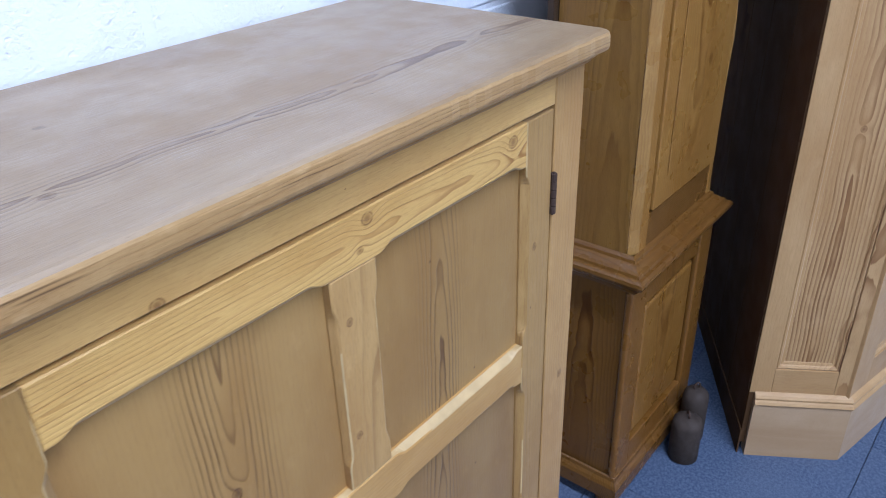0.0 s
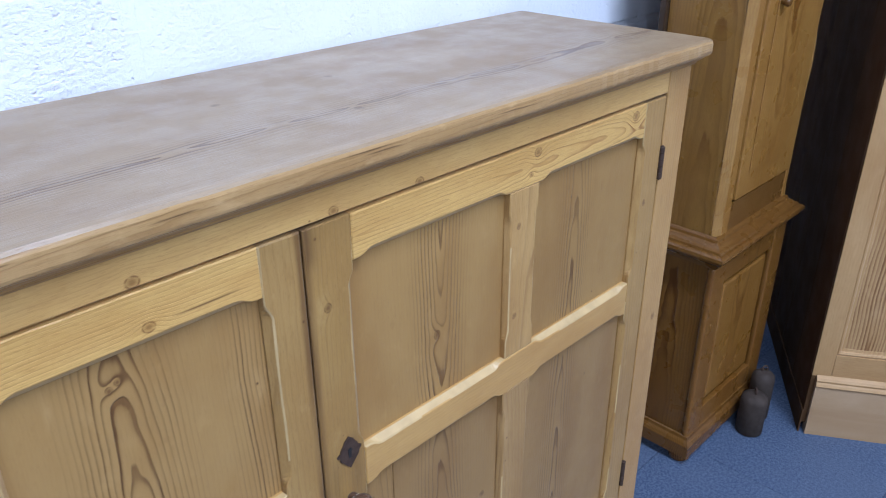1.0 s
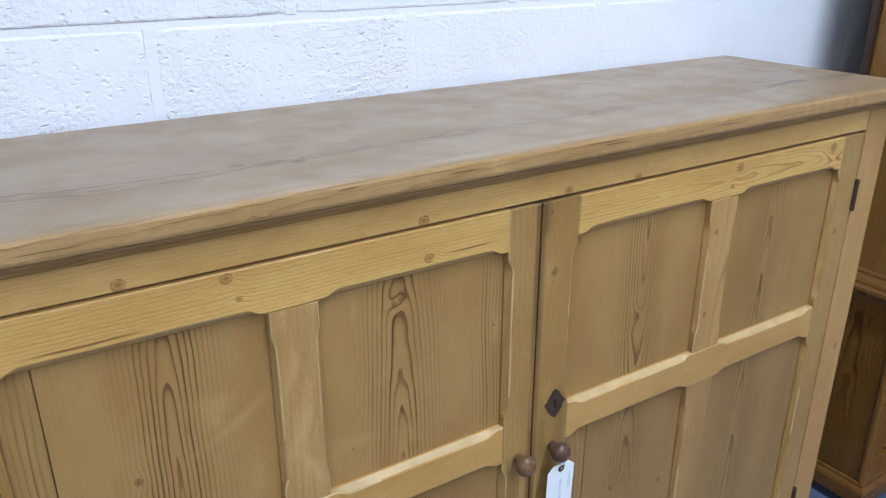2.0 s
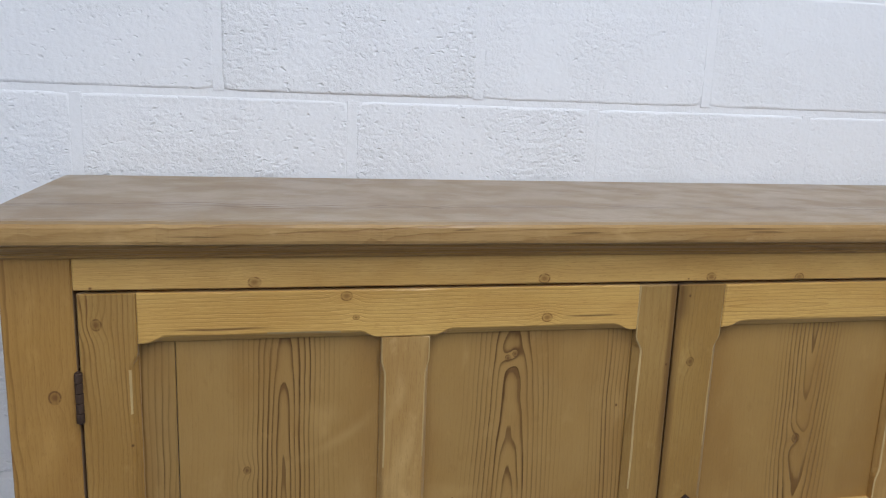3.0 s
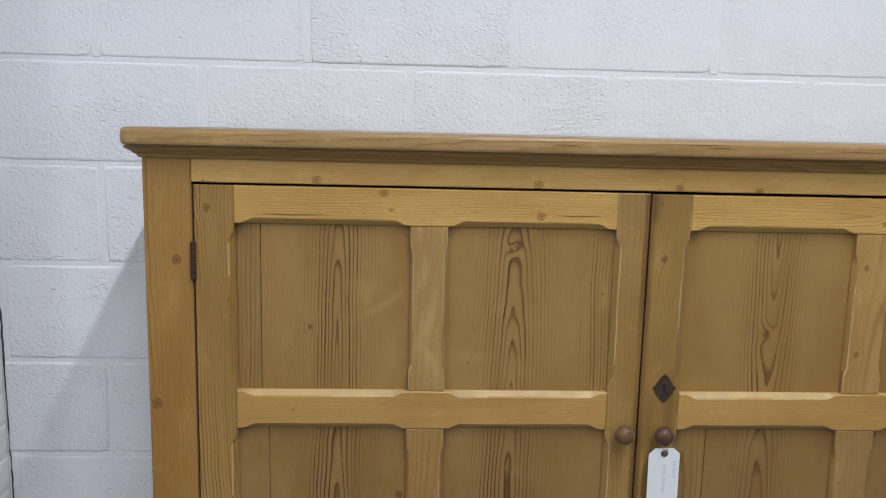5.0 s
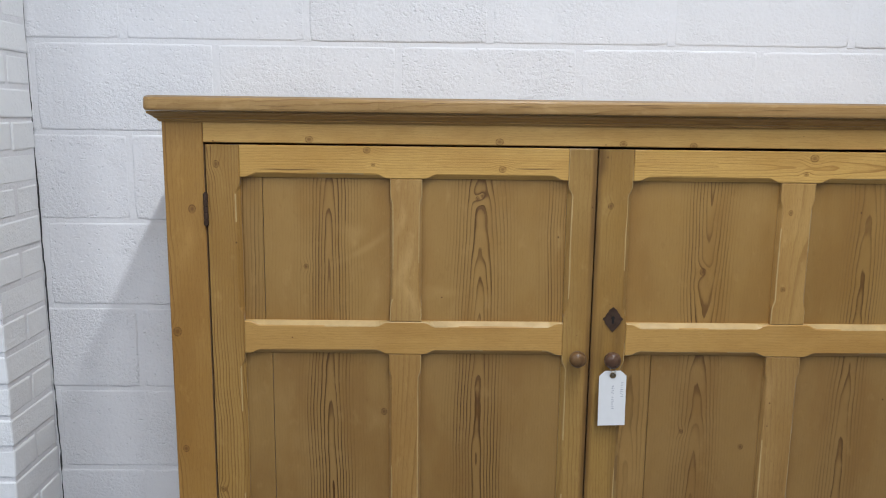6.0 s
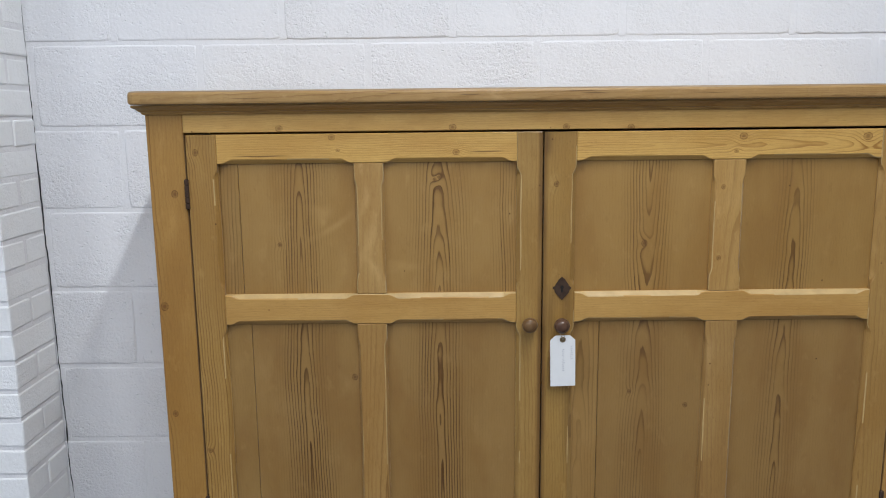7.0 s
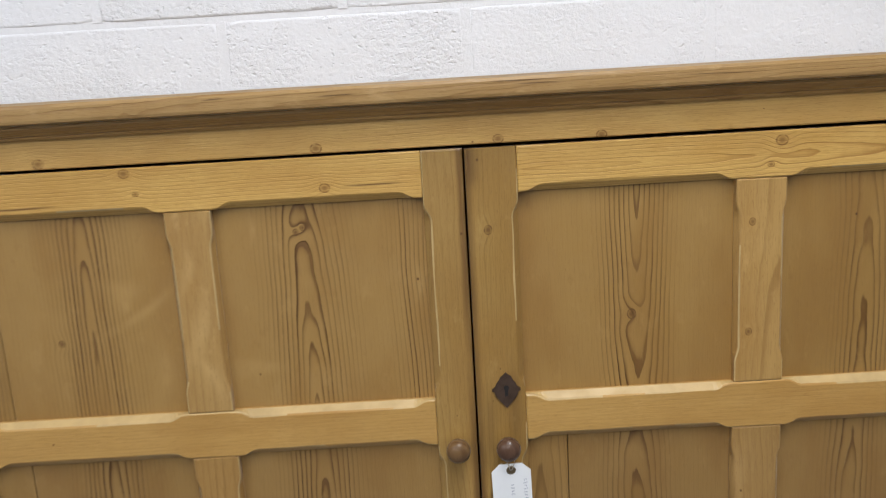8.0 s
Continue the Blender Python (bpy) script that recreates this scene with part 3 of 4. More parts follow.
    panels_l = [
        (-0.712, -0.6555, True, P("pine_p1a", -0.60, tilt=0.02, start=0.6, depth=0.03, figure=0.2, bands=[(-0.682, 0.028, 0.75)], tone=(0.315, 0.188, 0.054))),
        (-0.6545, -0.390, True, P("pine_p1", -0.527, start=0.86, tilt=0.075, knots=[(0.851, -0.572, 0.0045)], smears=[(0.888, -0.454, 58, 0.050, 0.007), (0.80, -0.43, 10, 0.04, 0.012), (0.92, -0.475, -20, 0.02, 0.02), (0.90, -0.475, 0, 0.01, 0.006)])),
        (-0.355, -0.040, True, P("pine_p2", -0.223, start=0.78, tilt=0.105, knots=[(0.996, -0.222, 0.0036), (0.990, -0.232, 0.0040), (0.915, -0.069, 0.003), (0.79, -0.30, 0.0025)], bands=[(-0.078, 0.020, 0.9)], smears=[(0.80, -0.30, 0, 0.012, 0.03), (0.91, -0.066, 0, 0.022, 0.006), (1.0, -0.29, 0, 0.02, 0.004)])),
        # lower boards: dimmer light put into the tone
        (-0.712, -0.6435, False, P("pine_p3a", -0.75, tilt=0.03, figure=0.3, tone=(0.285, 0.168, 0.048))),
        (-0.6425, -0.390, False, P("pine_p3", -0.520, start=0.36, tilt=0.035, tone=LOWER_DIM, knots=[(0.547, -0.417, 0.006)], smears=[(0.53, -0.432, 0, 0.02, 0.014)])),
        (-0.355, -0.040, False, P("pine_p4", -0.221, start=0.30, tilt=0.022, tone=LOWER_DIM)),
    ]
    left = door(cup, -0.7605, -0.696, -0.404, -0.341, -0.055, 0.0003, 0.1005, 1.0915, mats_l, panels_l, "panelled pine door with worn edges")
    mats_r = dict(
        stile_a=S("pine_rs", 0.12, depth=0.03, tilt=0.02, figure=0.25, plain=0.26, tone=(0.345, 0.206, 0.052), knots=[(0.980, 0.030, 0.0055), (0.782, 0.038, 0.0016), (0.735, 0.026, 0.0014), (1.075, 0.02, 0.003)], grime=[(-0.006, 0.014)], splits=[(0.722, 0.055, 0.055, 0.011, 0.40), (0.69, 0.020, 0.06, 0.010, 0.35), (1.07, 0.012, 0.03, 0.010, 0.5), (0.45, 0.06, 0.12, 0.008, 0.3)]),
        stile_b=S("pine_rm", 0.70, depth=0.05, tilt=0.02, figure=0.2, plain=0.22, wave=0.4, tone=(0.350, 0.205, 0.055), smears=[(0.83, 0.7245, 0, 0.018, 0.004), (0.775, 0.7245, 0, 0.010, 0.004), (0.98, 0.725, 0, 0.03, 0.003)], knots=[(0.90, 0.745, 0.005), (0.80, 0.74, 0.003)]),
        rail_top=R("pine_rt", 1.058, depth=0.006, tilt=0.045, start=0.30, figure=0.5, plain=0.16, spread=0.035, knots=[(0.425, 1.077, 0.007), (0.411, 1.046, 0.004), (0.688, 1.075, 0.008)]),
        rail_mid=R("pine_rmid", 0.79, depth=0.05, tilt=0.02, figure=0.3, plain=0.12, tone=(0.47, 0.275, 0.074)),
        rail_low=R("pine_rlow", 0.15),
        muntin_a=S("pine_rma", 0.43, depth=0.04, tilt=0.03, figure=0.3, plain=0.2, wave=0.25, pale=0.5, worn=0.5, tone=(0.43, 0.258, 0.076), knots=[(0.970, 0.388, 0.0045), (0.815, 0.385, 0.0045)]),
        muntin_b=S("pine_rmb", 0.34, depth=0.05, tilt=0.03, figure=0.3, plain=0.2, wave=0.25, worn=0.5, tone=(0.335, 0.196, 0.058), smears=[(0.60, 0.375, 90, 0.012, 0.05)], knots=[(0.575, 0.378, 0.003), (0.525, 0.377, 0.0025)]))
    panels_r = [
        (0.056, 0.382, True, P("pine_p5", 0.236, tone=(0.328, 0.190, 0.050), start=1.12, tilt=0.075, spread=0.046, figure=1.4, knots=[(0.847, 0.226, 0.0062)])),
        (0.418, 0.734, True, P("pine_p6", 0.549, start=0.74, tilt=0.055, tone=(0.300, 0.172, 0.043), figure=0.85, spread=0.042, knots=[(0.76, 0.62, 0.003), (0.97, 0.535, 0.003)])),
        # lower boards again darkened in tone for the light falling off
        (0.056, 0.1305, False, P("pine_p7a", 0.09, tilt=0.03, figure=0.3, tone=(0.305, 0.178, 0.051))),
        (0.1315, 0.382, False, P("pine_p7", 0.231, start=0.35, tilt=0.075, tone=(0.270, 0.156, 0.045), figure=0.75, spread=0.048, knots=[(0.474, 0.330, 0.005), (0.507, 0.203, 0.004)])),
        (0.418, 0.734, False, P("pine_p8", 0.542, start=0.35, tilt=0.045, tone=(0.270, 0.156, 0.045), figure=0.7, spread=0.042, knots=[(0.58, 0.62, 0.003)])),
    ]
    right = door(cup, 0.0032, 0.0722, 0.366, 0.434, 0.721, 0.784, 0.1005, 1.0905, mats_r, panels_r, "panelled pine door with keyhole plate")
    knob(-0.027, 0.674, pine("knob_pine", (0.17, 0.095, 0.035), "yxz", 0.0, rough=0.3), left)
    knob(0.043, 0.672, pine("knob_dark", (0.105, 0.055, 0.030), "yxz", 0.01, rough=0.28), right)
    hinge(-0.7625, 0.934, 0.997, left)
    hinge(-0.7625, 0.199, 0.268, left)
    hinge(0.786, 0.936, 0.998, right)
    hinge(0.786, 0.198, 0.267, right)
    # keyhole plate
    half = [(0, 0.0262), (0.004, 0.0225), (0.0075, 0.020), (0.0095, 0.0155), (0.0135, 0.0105), (0.0155, 0.0055), (0.0200, 0.0025), (0.0200, -0.001), (0.0165, -0.003), (0.0150, -0.009), (0.0100, -0.0150), (0.0050, -0.0210), (0, -0.0262)]
    shape = half + [(-x, z) for x, z in half[-2:0:-1]]
    bm = bmesh.new()
    front = [bm.verts.new((0.045 + x, -0.0018, 0.7505 + z)) for x, z in shape]
    rear = [bm.verts.new((0.045 + x, 0.0, 0.7505 + z)) for x, z in shape]
    bm.faces.new(front)
    for i in range(len(shape)):
        bm.faces.new((front[i], front[(i + 1) % len(shape)], rear[(i + 1) % len(shape)], rear[i]))
    bmesh.ops.triangulate(bm, faces=[f for f in bm.faces if len(f.verts) > 4])
    plate = part("keyhole_plate", bm, IRON, right, "rusty iron diamond keyhole plate")
    # dark disc and bar painted in for the shade inside the keyhole
    hole = lathe([(0.0038, 0.0), (0.0038, 0.0008)], 16)
    hole.transform(pose(0.045, -0.0015, 0.754, 90, 0, 0))
    part("keyhole", join([hole, box(0.0427, 0.0473, -0.0024, -0.0015, 0.742, 0.7545, 0)]), PIT, plate)
    return cup


pine_cupboard()


def price_tag():
    """A white card on a string loop over the knob."""
    tag = tagged(new("price_tag"), "white card price tag hanging on a string from the knob", "tag")
    tag.location = (0.0445, -0.0255, 0.652)
    turn = pose(0, 0, 0, 3, -1.5, 0)
    bm = bmesh.new()
    outline = [(-0.0275, -0.119), (0.0275, -0.119), (0.0275, -0.012), (0.016, -0.001), (-0.016, -0.001), (-0.0275, -0.012)]
    front = [bm.verts.new((x, -0.0004, z)) for x, z in outline]
    rear = [bm.verts.new((x, 0.0004, z)) for x, z in outline]
    bm.faces.new(front)
    bm.faces.new(rear[::-1])
    for i in range(6):
        bm.faces.new((front[i], front[(i + 1) % 6], rear[(i + 1) % 6], rear[i]))
    card = part("card", bm, CARD, tag, "", turn)
    ring = lathe([(0.0030, 0.0), (0.0062, 0.0), (0.0066, 0.0006), (0.0052, 0.0012), (0.0030, 0.0008)], 20)
    ring.transform(pose(0, -0.0004, -0.0105, 90, 0, 0))
    part("eyelet", ring, BRASS, card)
    # no opening here: a dark disc gives the shade in the eyelet
    hole = lathe([(0.0032, 0.0), (0.0032, 0.0006)], 16)
    hole.transform(pose(0, -0.0004, -0.0105, 90, 0, 0))
    part("hole", hole, PIT, card)
    # two lines of unreadable handwriting that run down the card
    for x, z, n, size in ((0.019, -0.027, 7, 0.0030), (0.001, -0.034, 11, 0.0034)):
        bits = []
        for k in range(n):
            if n == 11 and k == 4:
                continue
            h = size * random.uniform(0.5, 1.0)
            a = box(-h, h, -0.0007, -0.0004, -0.0004, 0.0004, 0)
            a.transform(pose(x, 0, z - k * 0.0048, 0, random.uniform(-25, 25), 0))
            bits.append(a)
        part("writing", join(bits), INK, card)
    loop = [(0.001, -0.002, -0.010), (0.004, -0.004, -0.002), (0.007, 0.004, 0.006), (0.009, 0.012, 0.018), (0.004, 0.016, 0.028), (-0.005, 0.016, 0.028), (-0.010, 0.012, 0.018), (-0.007, 0.004, 0.006), (-0.003, -0.003, -0.002), (-0.001, -0.002, -0.010)]
    smooth(part("string", tube(loop, 0.0007, 6), STRING, tag))
    return tag


price_tag()


# ---- the longcase clock case ----
def longcase_clock():
    clock = tagged(new("longcase_clock"), "dark honey pine longcase clock case with moulded waist", "clock")
    clock.location = (1.372, 0.16, 0)
    inv = Matrix.Translation((-1.372, -0.16, 0))
    W = lambda name, c, **k: pine(name, k.pop("tone", OLD), k.pop("axes", "zxy"), c, **dict(dict(figure=0.45, plain=0.28, spread=0.06, tilt=0.025, rough=0.32, pale=0.12, wave=0.55, haze=0.0), **k))
    # side tones set darker than the fronts, shading put into the colour
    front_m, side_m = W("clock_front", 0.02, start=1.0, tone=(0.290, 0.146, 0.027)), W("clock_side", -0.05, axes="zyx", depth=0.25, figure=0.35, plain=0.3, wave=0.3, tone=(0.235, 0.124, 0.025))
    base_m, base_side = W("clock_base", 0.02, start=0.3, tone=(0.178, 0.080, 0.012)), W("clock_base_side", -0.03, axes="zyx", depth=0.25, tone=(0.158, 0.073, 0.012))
    light_m = W("clock_corner", -0.19, tone=(0.330, 0.184, 0.045), depth=0.04, figure=0.2, plain=0.15, wave=1.5, worn=0.6)
    door_m = W("clock_door", 0.02, tone=(0.290, 0.146, 0.027), start=0.9, tilt=0.03, figure=0.6, knots=[(1.0, 0.06, 0.008)])
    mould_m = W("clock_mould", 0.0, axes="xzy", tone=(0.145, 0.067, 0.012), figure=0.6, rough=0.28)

    def put(name, bm, mat, parent=clock, label=""):
        bm.transform(inv)
        return part(name, bm, mat, parent, label)

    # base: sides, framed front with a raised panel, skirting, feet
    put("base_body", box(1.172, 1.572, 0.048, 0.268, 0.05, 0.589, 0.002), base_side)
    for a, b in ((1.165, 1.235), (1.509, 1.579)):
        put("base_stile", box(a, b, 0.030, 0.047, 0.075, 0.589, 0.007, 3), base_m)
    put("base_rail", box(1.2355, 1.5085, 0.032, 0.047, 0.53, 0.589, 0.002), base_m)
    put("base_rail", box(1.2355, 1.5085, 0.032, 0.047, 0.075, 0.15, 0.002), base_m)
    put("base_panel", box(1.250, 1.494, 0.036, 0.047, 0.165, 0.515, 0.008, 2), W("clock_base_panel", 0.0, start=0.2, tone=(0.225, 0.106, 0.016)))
    skirt = [(0.0, 0.030), (0.016, 0.030), (0.016, 0.066), (0.012, 0.074), (0.006, 0.080), (0.004, 0.088), (0.0, 0.090)]
    put("skirting", sweep(skirt, [(1.168, 0.268), (1.168, 0.032), (1.576, 0.032), (1.576, 0.268)]), mould_m, label="moulded skirting with worn corner")
    for x, y in ((1.185, 0.052), (1.559, 0.052), (1.185, 0.245), (1.559, 0.245)):
        foot = lathe([(0.022, 0.0), (0.028, 0.006), (0.028, 0.018), (0.022, 0.031)], 16)
        foot.transform(Matrix.Translation((x, y, 0)))
        smooth(put("foot", foot, mould_m))
    # waist moulding
    waist = [(-0.016, 0.590), (0.002, 0.590), (0.004, 0.597), (0.010, 0.599), (0.012, 0.606), (0.019, 0.610), (0.0255, 0.616), (0.028, 0.623), (0.0265, 0.630), (0.021, 0.634), (0.015, 0.635), (0.013, 0.641), (0.005, 0.645), (-0.003, 0.651), (-0.007, 0.653), (-0.009, 0.659), (-0.016, 0.664)]
    put("waist_moulding", sweep(waist, [(1.168, 0.262), (1.168, 0.030), (1.576, 0.030), (1.576, 0.262)]), mould_m, label="stepped waist moulding with worn edge")
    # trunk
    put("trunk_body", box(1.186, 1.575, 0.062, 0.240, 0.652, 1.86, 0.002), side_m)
    put("back_board", box(1.172, 1.572, 0.241, 0.256, 0.60, 1.86, 0.002), W("clock_back", 0.1, tone=(0.05, 0.03, 0.015)))
    for a, b, s in ((1.186, 1.2360, 1), (1.540, 1.575, -1)):
        put("trunk_stile", box(a + 0.0175 * (s > 0), b - 0.0175 * (s < 0), 0.045, 0.061, 0.655, 1.86, 0.002), front_m)
    for x, s in ((1.186, 1), (1.575, -1)):
        bm = bmesh.new()
        outline = [(x, 0.0615), (x, 0.060), (x + s * 0.017, 0.0452), (x + s * 0.017, 0.0615)]
        rows = []
        for k in range(25):
            z = 0.66 + 1.2 * k / 24
            wob = 0.0048 * noise.noise((z * 11, x, 0)) + 0.0022 * noise.noise((z * 37, x, 5))
            rows.append([bm.verts.new((px + s * (wob if 0.05 < py < 0.0605 else 0), py + (wob if py < 0.05 else 0), z)) for px, py in outline])
        for a, b in zip(rows, rows[1:]):
            for i in range(4):
                bm.faces.new((a[i], a[(i + 1) % 4], b[(i + 1) % 4], b[i]))
        bm.faces.new(rows[0])
        bm.faces.new(rows[-1])
        put("corner_strip", bm, light_m, label="pale worn chamfered corner")
    put("trunk_rail", box(1.238, 1.5395, 0.047, 0.061, 0.655, 0.735, 0.002), mould_m)
    put("trunk_rail", box(1.238, 1.5395, 0.047, 0.061, 1.74, 1.86, 0.002), mould_m)
    leaf = put("trunk_door", box(1.2425, 1.5365, 0.041, 0.060, 0.741, 1.735, 0.003, 3), door_m)
    put("door_field", box(1.290, 1.490, 0.0385, 0.0405, 0.80, 1.68, 0.0009, 1), door_m, leaf)
    hole = lathe([(0.0070, 0.0), (0.0060, 0.006), (0.0095, 0.011), (0.0110, 0.016), (0.0085, 0.021), (0.003, 0.023)], 16)
    hole.transform(pose(1.301, 0.041, 1.189, 90, 0, 0))
    smooth(put("knob", hole, mould_m, leaf, "small dark turned knob"))
    put("cap", box(1.170, 1.574, 0.03, 0.256, 1.861, 1.89, 0.006), mould_m)
    return clock


longcase_clock()


def clock_weight():
    w = tagged(new("clock_weight"), "dull grey cast-iron clock weight standing on the carpet", "weight", "clock weights")
    smooth(part("body", lathe([(0.032, 0.0), (0.0365, 0.004), (0.0365, 0.104), (0.034, 0.118), (0.024, 0.126), (0.010, 0.130)]), LEAD, w))
    eye = [(0.009 * math.cos(a), 0, 0.135 + 0.009 * math.sin(a)) for a in (radians(-60 + 30 * k) for k in range(11))]
    smooth(part("hook", tube(eye, 0.0025, 8), IRON, w))
    return w


weight = clock_weight()
weight.matrix_basis = pose(1.422, -0.034, 0, 0, 0, 35)
copy_thing(weight, pose(1.503, -0.018, 0, 0, 0, -40) @ Matrix.Diagonal((0.88, 0.88, 1.2, 1)))


# ---- the corner cabinet, standing free with its dark back turned to the clock ----
def corner_cabinet():
    cab = tagged(new("corner_cabinet"), "pale stripped pine corner cabinet with dark unfinished back, on the carpet", "cabinet")
    L, r, H, P = 0.90, 0.224, 1.95, 0.19
    cab.matrix_basis = pose(1.536 + L * 0.8368, -0.1605 + L * 0.5476, 0, 0, 0, -148.0)
    pale = (0.42, 0.258, 0.098)
    C = lambda name, c, **k: pine(name, k.pop("tone", pale), k.pop("axes", "zxy"), c, **dict(dict(figure=1.0, plain=0.10, spread=0.05, tilt=0.03, pale=0.4, rough=0.5, ring=0.0085, dark=(0.42, 0.31, 0.20)), **k))
    back_m = C("cabinet_back", 0.3, tone=(0.082, 0.043, 0.016), depth=0.2, rough=0.7, haze=0.0, spec=0.12)
    stile_m, panel_m, rail_m = C("cabinet_stile", 0.2, depth=0.05), C("cabinet_panel", 0.108, depth=0.0, start=0.9, tilt=0.022, figure=1.2, spread=0.055, wave=0.8, dark=(0.36, 0.25, 0.14), knots=[(0.86, 0.108, 0.006)]), C("cabinet_rail", 0.1, axes="xzy")
    W = (L - r) * math.sqrt(2)
    # backs: upright boards
    n = 5
    for k in range(n):
        a, b = L * k / n + 0.0008, L * (k + 1) / n - 0.0008
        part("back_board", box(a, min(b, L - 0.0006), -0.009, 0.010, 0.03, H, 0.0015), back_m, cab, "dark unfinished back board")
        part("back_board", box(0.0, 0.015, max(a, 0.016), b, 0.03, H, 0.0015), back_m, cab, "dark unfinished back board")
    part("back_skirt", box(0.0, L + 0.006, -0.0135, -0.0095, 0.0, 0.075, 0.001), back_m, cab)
    core = bmesh.new()
    plan = [(0.016, 0.016), (L - 0.02, 0.016), (L - 0.02, r - 0.01), (r - 0.01, L - 0.02), (0.016, L - 0.02)]
    lo, hi = [core.verts.new((x, y, 0.03)) for x, y in plan], [core.verts.new((x, y, H - 0.01)) for x, y in plan]
    core.faces.new(lo), core.faces.new(hi)
    for i in range(5):
        core.faces.new((lo[i], lo[(i + 1) % 5], hi[(i + 1) % 5], hi[i]))
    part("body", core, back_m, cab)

    def face(m, width, edge, low, high, name, field):
        """A framed face with one long moulded panel; its x runs along the face and its y inward."""
        part("stile", box(-0.009, edge, 0.0, 0.018, P, H, 0.0015), stile_m, cab, "", m)
        part("stile", box(width - edge, width, 0.0, 0.018, P, H, 0.0015), stile_m, cab, "", m)
        part("rail", box(edge + 0.0003, width - edge - 0.0003, 0.0004, 0.018, P, low, 0.0015), rail_m, cab, "", m)
        part("rail", box(edge + 0.0003, width - edge - 0.0003, 0.0004, 0.018, high, H, 0.0015), rail_m, cab, "", m)
        inner = [(0.0, 0.0), (0.0, 0.006), (0.004, 0.0085), (0.009, 0.006), (0.011, 0.003), (0.018, 0.0015), (0.019, 0.0)]
        bm = sweep([(o, z) for o, z in inner], [(edge, low), (width - edge, low), (width - edge, high), (edge, high)][::-1], True)
        bm.transform(Matrix(((1, 0, 0, 0), (0, 0, -1, 0.0105), (0, 1, 0, 0), (0, 0, 0, 1))))
        part("bead", bm, stile_m, cab, "", m)
        part(name, box(edge + 0.004, width - edge - 0.004, 0.010, 0.017, low - 0.002, high + 0.002, 0.002), field, cab, "", m)

    side = Matrix(((0, -1, 0, L), (1, 0, 0, 0), (0, 0, 1, 0), (0, 0, 0, 1)))
    face(side, r, 0.040, 0.262, H - 0.1, "side_panel", panel_m)
    turn = Matrix.Translation((L, r, 0)) @ pose(0, 0, 0, 0, 0, 135)
    door_m = C("cabinet_door", 0.36, depth=0.0, start=0.6)
    face(turn, W, 0.075, 0.27, H - 0.1, "door_panel", door_m)
    other = Matrix(((-1, 0, 0, r), (0, -1, 0, L), (0, 0, 1, 0), (0, 0, 0, 1)))
    face(other, r, 0.048, 0.268, H - 0.1, "side_panel", panel_m)
    # plinth and the moulding on it
    ring = [(L, 0.004), (L, r), (r, L), (0.0, L)]
    part("plinth", sweep([(-0.02, 0.0), (0.012, 0.0), (0.012, P - 0.03), (-0.02, P - 0.03)], ring), C("cabinet_plinth", 1.0, axes="xzy", depth=1.0, figure=0.0, plain=0.0, pale=0.6, tone=(0.40, 0.268, 0.135)), cab, "plain pale pine plinth")
    part("moulding", sweep([(-0.02, P - 0.0295), (0.014, P - 0.0295), (0.017, P - 0.024), (0.014, P - 0.018), (0.011, P - 0.014), (0.012, P - 0.008), (0.008, P - 0.002), (0.0, P + 0.004), (-0.02, P + 0.004)], ring), stile_m, cab)
    part("top", sweep([(-0.3, H), (0.02, H), (0.03, H + 0.02), (0.03, H + 0.035), (-0.3, H + 0.035)], ring), rail_m, cab)
    return cab


corner_cabinet()


# ---- masonry and carpet, piece by piece ----
def piece(name, mesh, parent, place):
    ob = new(name, mesh)
    ob.matrix_basis = place
    ob.parent = parent
    return ob


def block_mesh(width, height, depth, mat, bevel, wobble=0.0):
    bm = box(-width / 2, width / 2, 0, depth, -height / 2, height / 2, bevel, 2, wobble)
    mesh = bpy.data.meshes.new("masonry")
    bmesh.ops.recalc_face_normals(bm, faces=bm.faces)
    bm.to_mesh(mesh)
    bm.free()
    mesh.materials.append(mat)
    return mesh


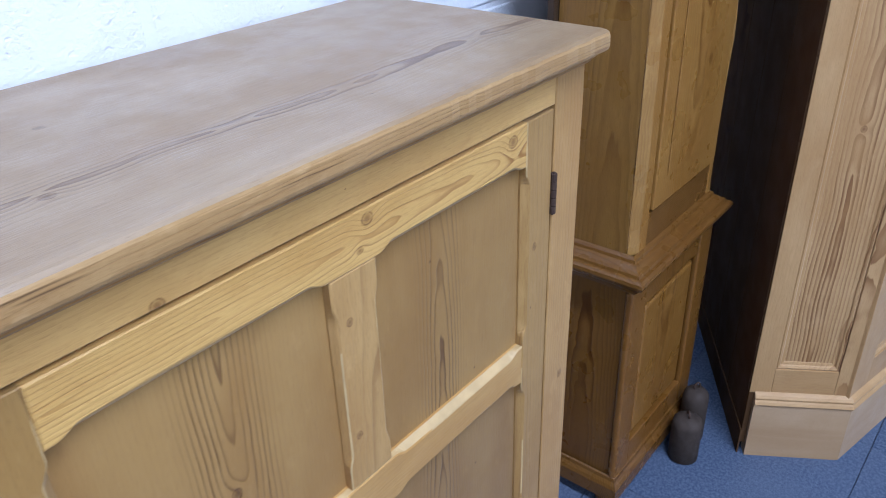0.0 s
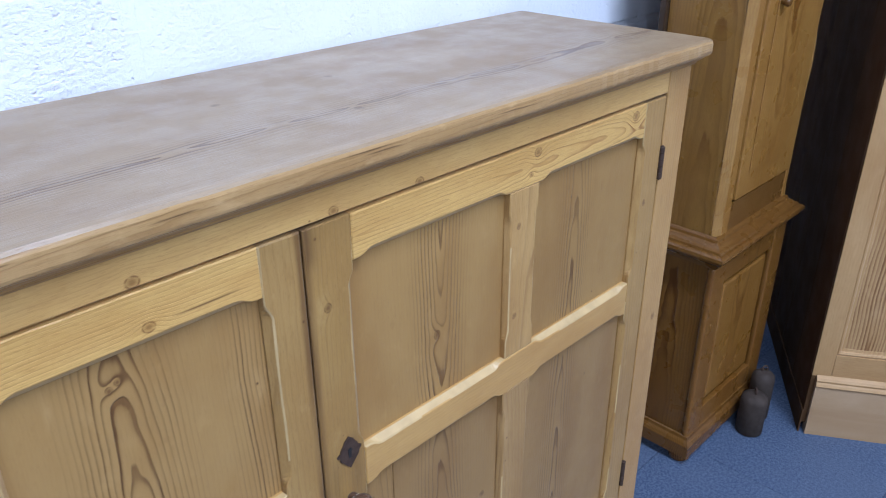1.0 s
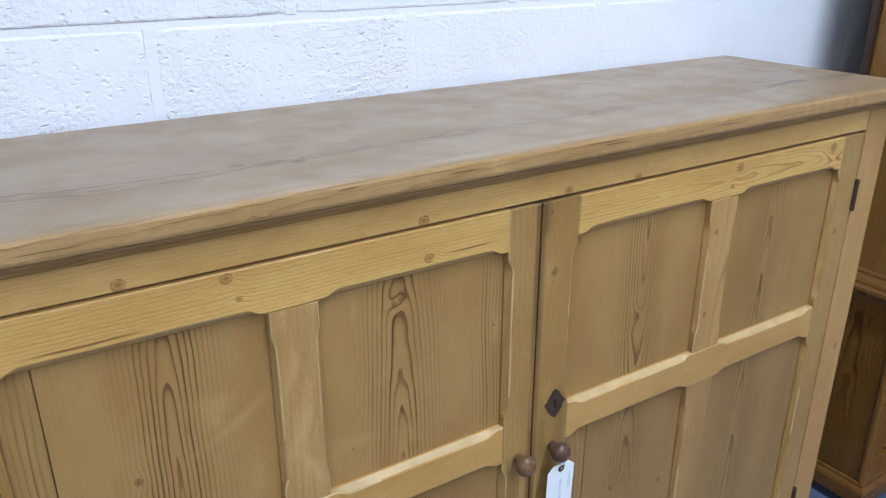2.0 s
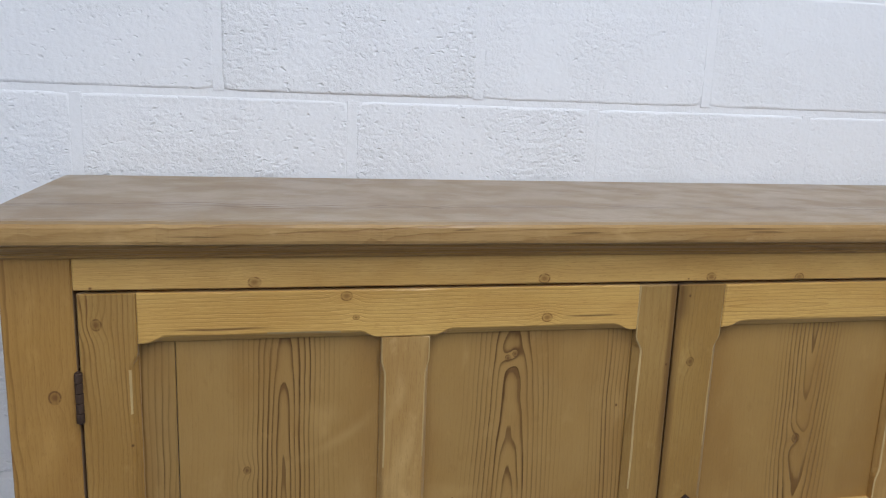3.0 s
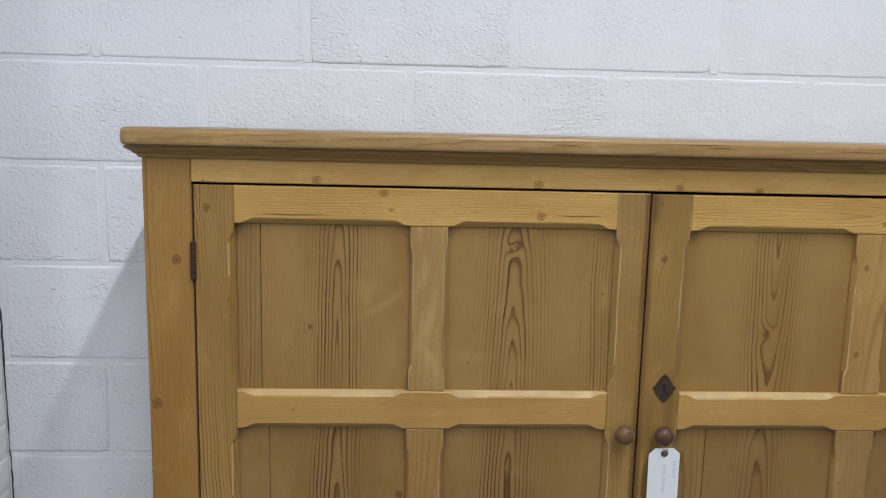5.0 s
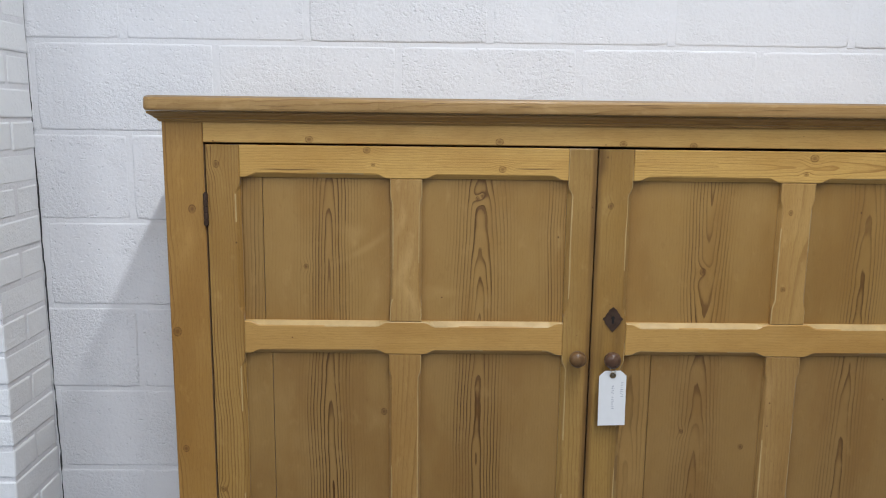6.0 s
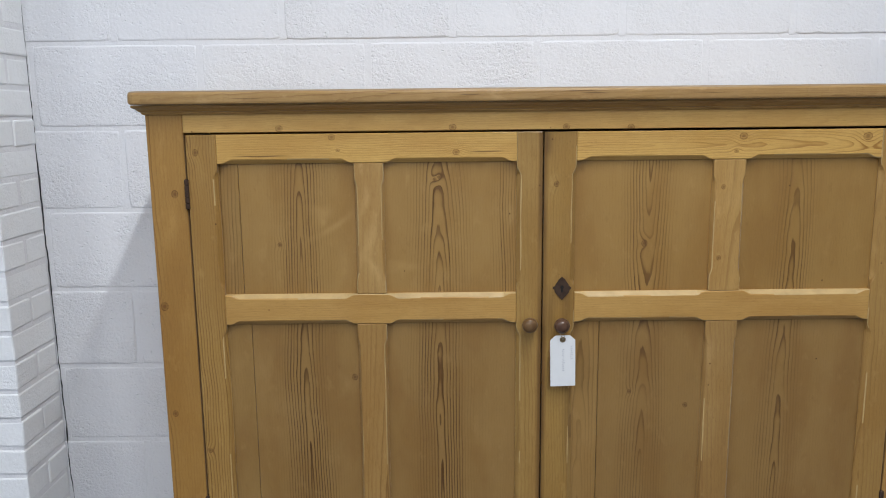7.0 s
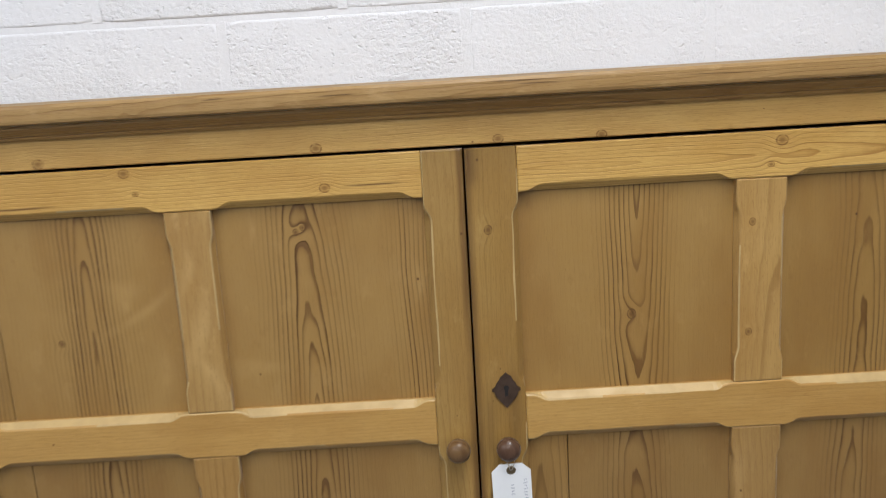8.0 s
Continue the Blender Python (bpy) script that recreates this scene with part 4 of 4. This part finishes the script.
def dressed_mesh(width, height, depth, mat):
    """A block with softly broken, uneven edges."""
    bm = bmesh.new()
    seed = random.uniform(0, 300)
    ring = []
    for a, b in (((-1, -1), (1, -1)), ((1, -1), (1, 1)), ((1, 1), (-1, 1)), ((-1, 1), (-1, -1))):
        n = 14 if a[1] == b[1] else 7
        ring += [((a[0] + (b[0] - a[0]) * k / n) * width / 2, (a[1] + (b[1] - a[1]) * k / n) * height / 2) for k in range(n)]
    rows = []
    for d, shrink in ((depth, 0.0), (0.0026, 0.0), (0.0008, 0.0016), (0.0, 0.0058)):
        row = []
        for x, z in ring:
            w = 0.0011 * noise.noise((x * 30 + seed, z * 30, 0)) + 0.0009 * noise.noise((x * 90 + seed, z * 90, 4))
            c = 0.0026 if abs(abs(x) - width / 2) < 1e-6 and abs(abs(z) - height / 2) < 1e-6 else 0.0
            e = shrink * (1 + 0.5 * noise.noise((x * 40, z * 40, seed))) + w + c
            row.append(bm.verts.new((x - math.copysign(e, x) * (abs(abs(x) - width / 2) < 1e-6), d, z - math.copysign(e, z) * (abs(abs(z) - height / 2) < 1e-6))))
        rows.append(row)
    n = len(ring)
    for a, b in zip(rows, rows[1:]):
        for i in range(n):
            bm.faces.new((a[i], a[(i + 1) % n], b[(i + 1) % n], b[i]))
    bm.faces.new(rows[-1])
    bmesh.ops.recalc_face_normals(bm, faces=bm.faces)
    mesh = bpy.data.meshes.new("masonry")
    bm.to_mesh(mesh)
    bm.free()
    for f in mesh.polygons:
        f.use_smooth = len(f.vertices) == 4
    mesh.materials.append(mat)
    return mesh


COURSE, LONG = 0.2175, 0.438
blocks = [dressed_mesh(LONG - 0.010, COURSE - 0.009, 0.05, BLOCK) for _ in range(5)]
thick = [dressed_mesh(LONG - 0.010, COURSE - 0.009, 0.05, SMOOTHED) for _ in range(4)]
pointing = [block_mesh(0.0175, COURSE - 0.010, 0.04, MORTAR, 0.0003, 0.0003) for _ in range(3)]
for row in range(16):
    shift = -0.844 if row % 2 else -1.062
    for col in range(-3, 11):
        x = shift + LONG * (col + 0.5)
        if x - LONG / 2 < -1.75 or x + LONG / 2 > RIGHT:
            continue
        z = 0.013 + COURSE * (row + 0.5)
        m = pose(x, WALL + random.uniform(-0.0006, 0.0008), z, 0, random.choice((0, 0, 180)), random.uniform(-0.1, 0.1))
        piece("block", random.choice(blocks if x < -0.1 else thick), wall_north, m)
        # upright joints are filled almost flush, less so towards the corner
        piece("pointing", pointing[random.randrange(3)], wall_north, pose(x + LONG / 2, WALL + (0.0006 if x < -0.7 else 0.0002), z))

# brick pier in the corner; its end stands a crack's width off the block wall
pier = tagged(part("brick_pier", box(-2.2, -1.2922, 0.2052, 0.4055, -0.02, CEIL, 0), MORTAR), "white painted brick pier with a crack along the block wall", "pier", kind="structure")
# a thin dark strip stands in for the shade in the crack
bm = bmesh.new()
rows = []
for k in range(261):
    z = 0.02 + k * 0.0065
    x = -1.2885 - 0.009 * (z - 0.6) + 0.0035 * noise.noise((z * 9, 1, 0)) + 0.0016 * noise.noise((z * 45, 2, 0))
    w = 0.0013 + 0.0009 * noise.noise((z * 31, 3, 0)) if z > 0.6 else max(0.0002, 0.0009 + 0.0022 * noise.noise((z * 22, 4, 0)))
    rows.append([bm.verts.new((x - w, 0.4082, z)), bm.verts.new((x + w, 0.4082, z)), bm.verts.new((x + w, 0.4115, z)), bm.verts.new((x - w, 0.4115, z))])
for a, b in zip(rows, rows[1:]):
    for i in range(4):
        bm.faces.new((a[i], a[(i + 1) % 4], b[(i + 1) % 4], b[i]))
bm.faces.new(rows[0])
bm.faces.new(rows[-1])
tagged(part("crack", bm, plain("crack_shade", (0.05, 0.05, 0.05), 0.9)), "dark jagged strip for the shaded crack between brick pier and block wall", "crack", kind="structure")
STEP = 0.0757
full = [block_mesh(0.203, 0.0665, 0.08, BRICK, 0.005, 0.0016) for _ in range(4)]
half_brick = [block_mesh(0.098, 0.0665, 0.08, BRICK, 0.005, 0.0016) for _ in range(4)]
for row in range(48):
    z = -0.0054 + STEP * (row + 0.5)
    stretch = row % 2
    runs = [(0.2030, 0.203)] if stretch else [(0.2030, 0.098), (0.3080, 0.098)]
    for y0, w in runs:
        end = random.uniform(-0.003, 0.0015)
        mesh = random.choice(full if w > 0.15 else half_brick)
        piece("brick", mesh, pier, pose(-1.29 + random.uniform(-0.0012, 0.0012), y0 + w / 2 + end * 0.3, z, 0, 0, 90) @ Matrix.Diagonal((1 + end / w, 1, 1, 1)))
    x = -1.372 if stretch else -1.2925
    while x > -1.95:
        w = 0.203
        piece("brick", random.choice(full), pier, pose(x - w / 2 - (0.0 if not stretch else 0.006), 0.2030 + random.uniform(-0.001, 0.001), z))
        x -= w + 0.009

# carpet tiles, half a metre square
tile = block_mesh(0.4985, 0.4985, 0.012, CARPET, 0.002)
for i in range(-8, 7):
    for j in range(-9, 2):
        x, y = 1.24 + 0.5 * (i + 0.5), -0.40 + 0.5 * (j + 0.5)
        if LEFT < x - 0.25 and x + 0.25 < RIGHT and y + 0.25 < WALL + 0.2:
            piece("carpet_tile", tile, floor, pose(x, y, 0.0, -90, 0, random.choice((0, 90))))
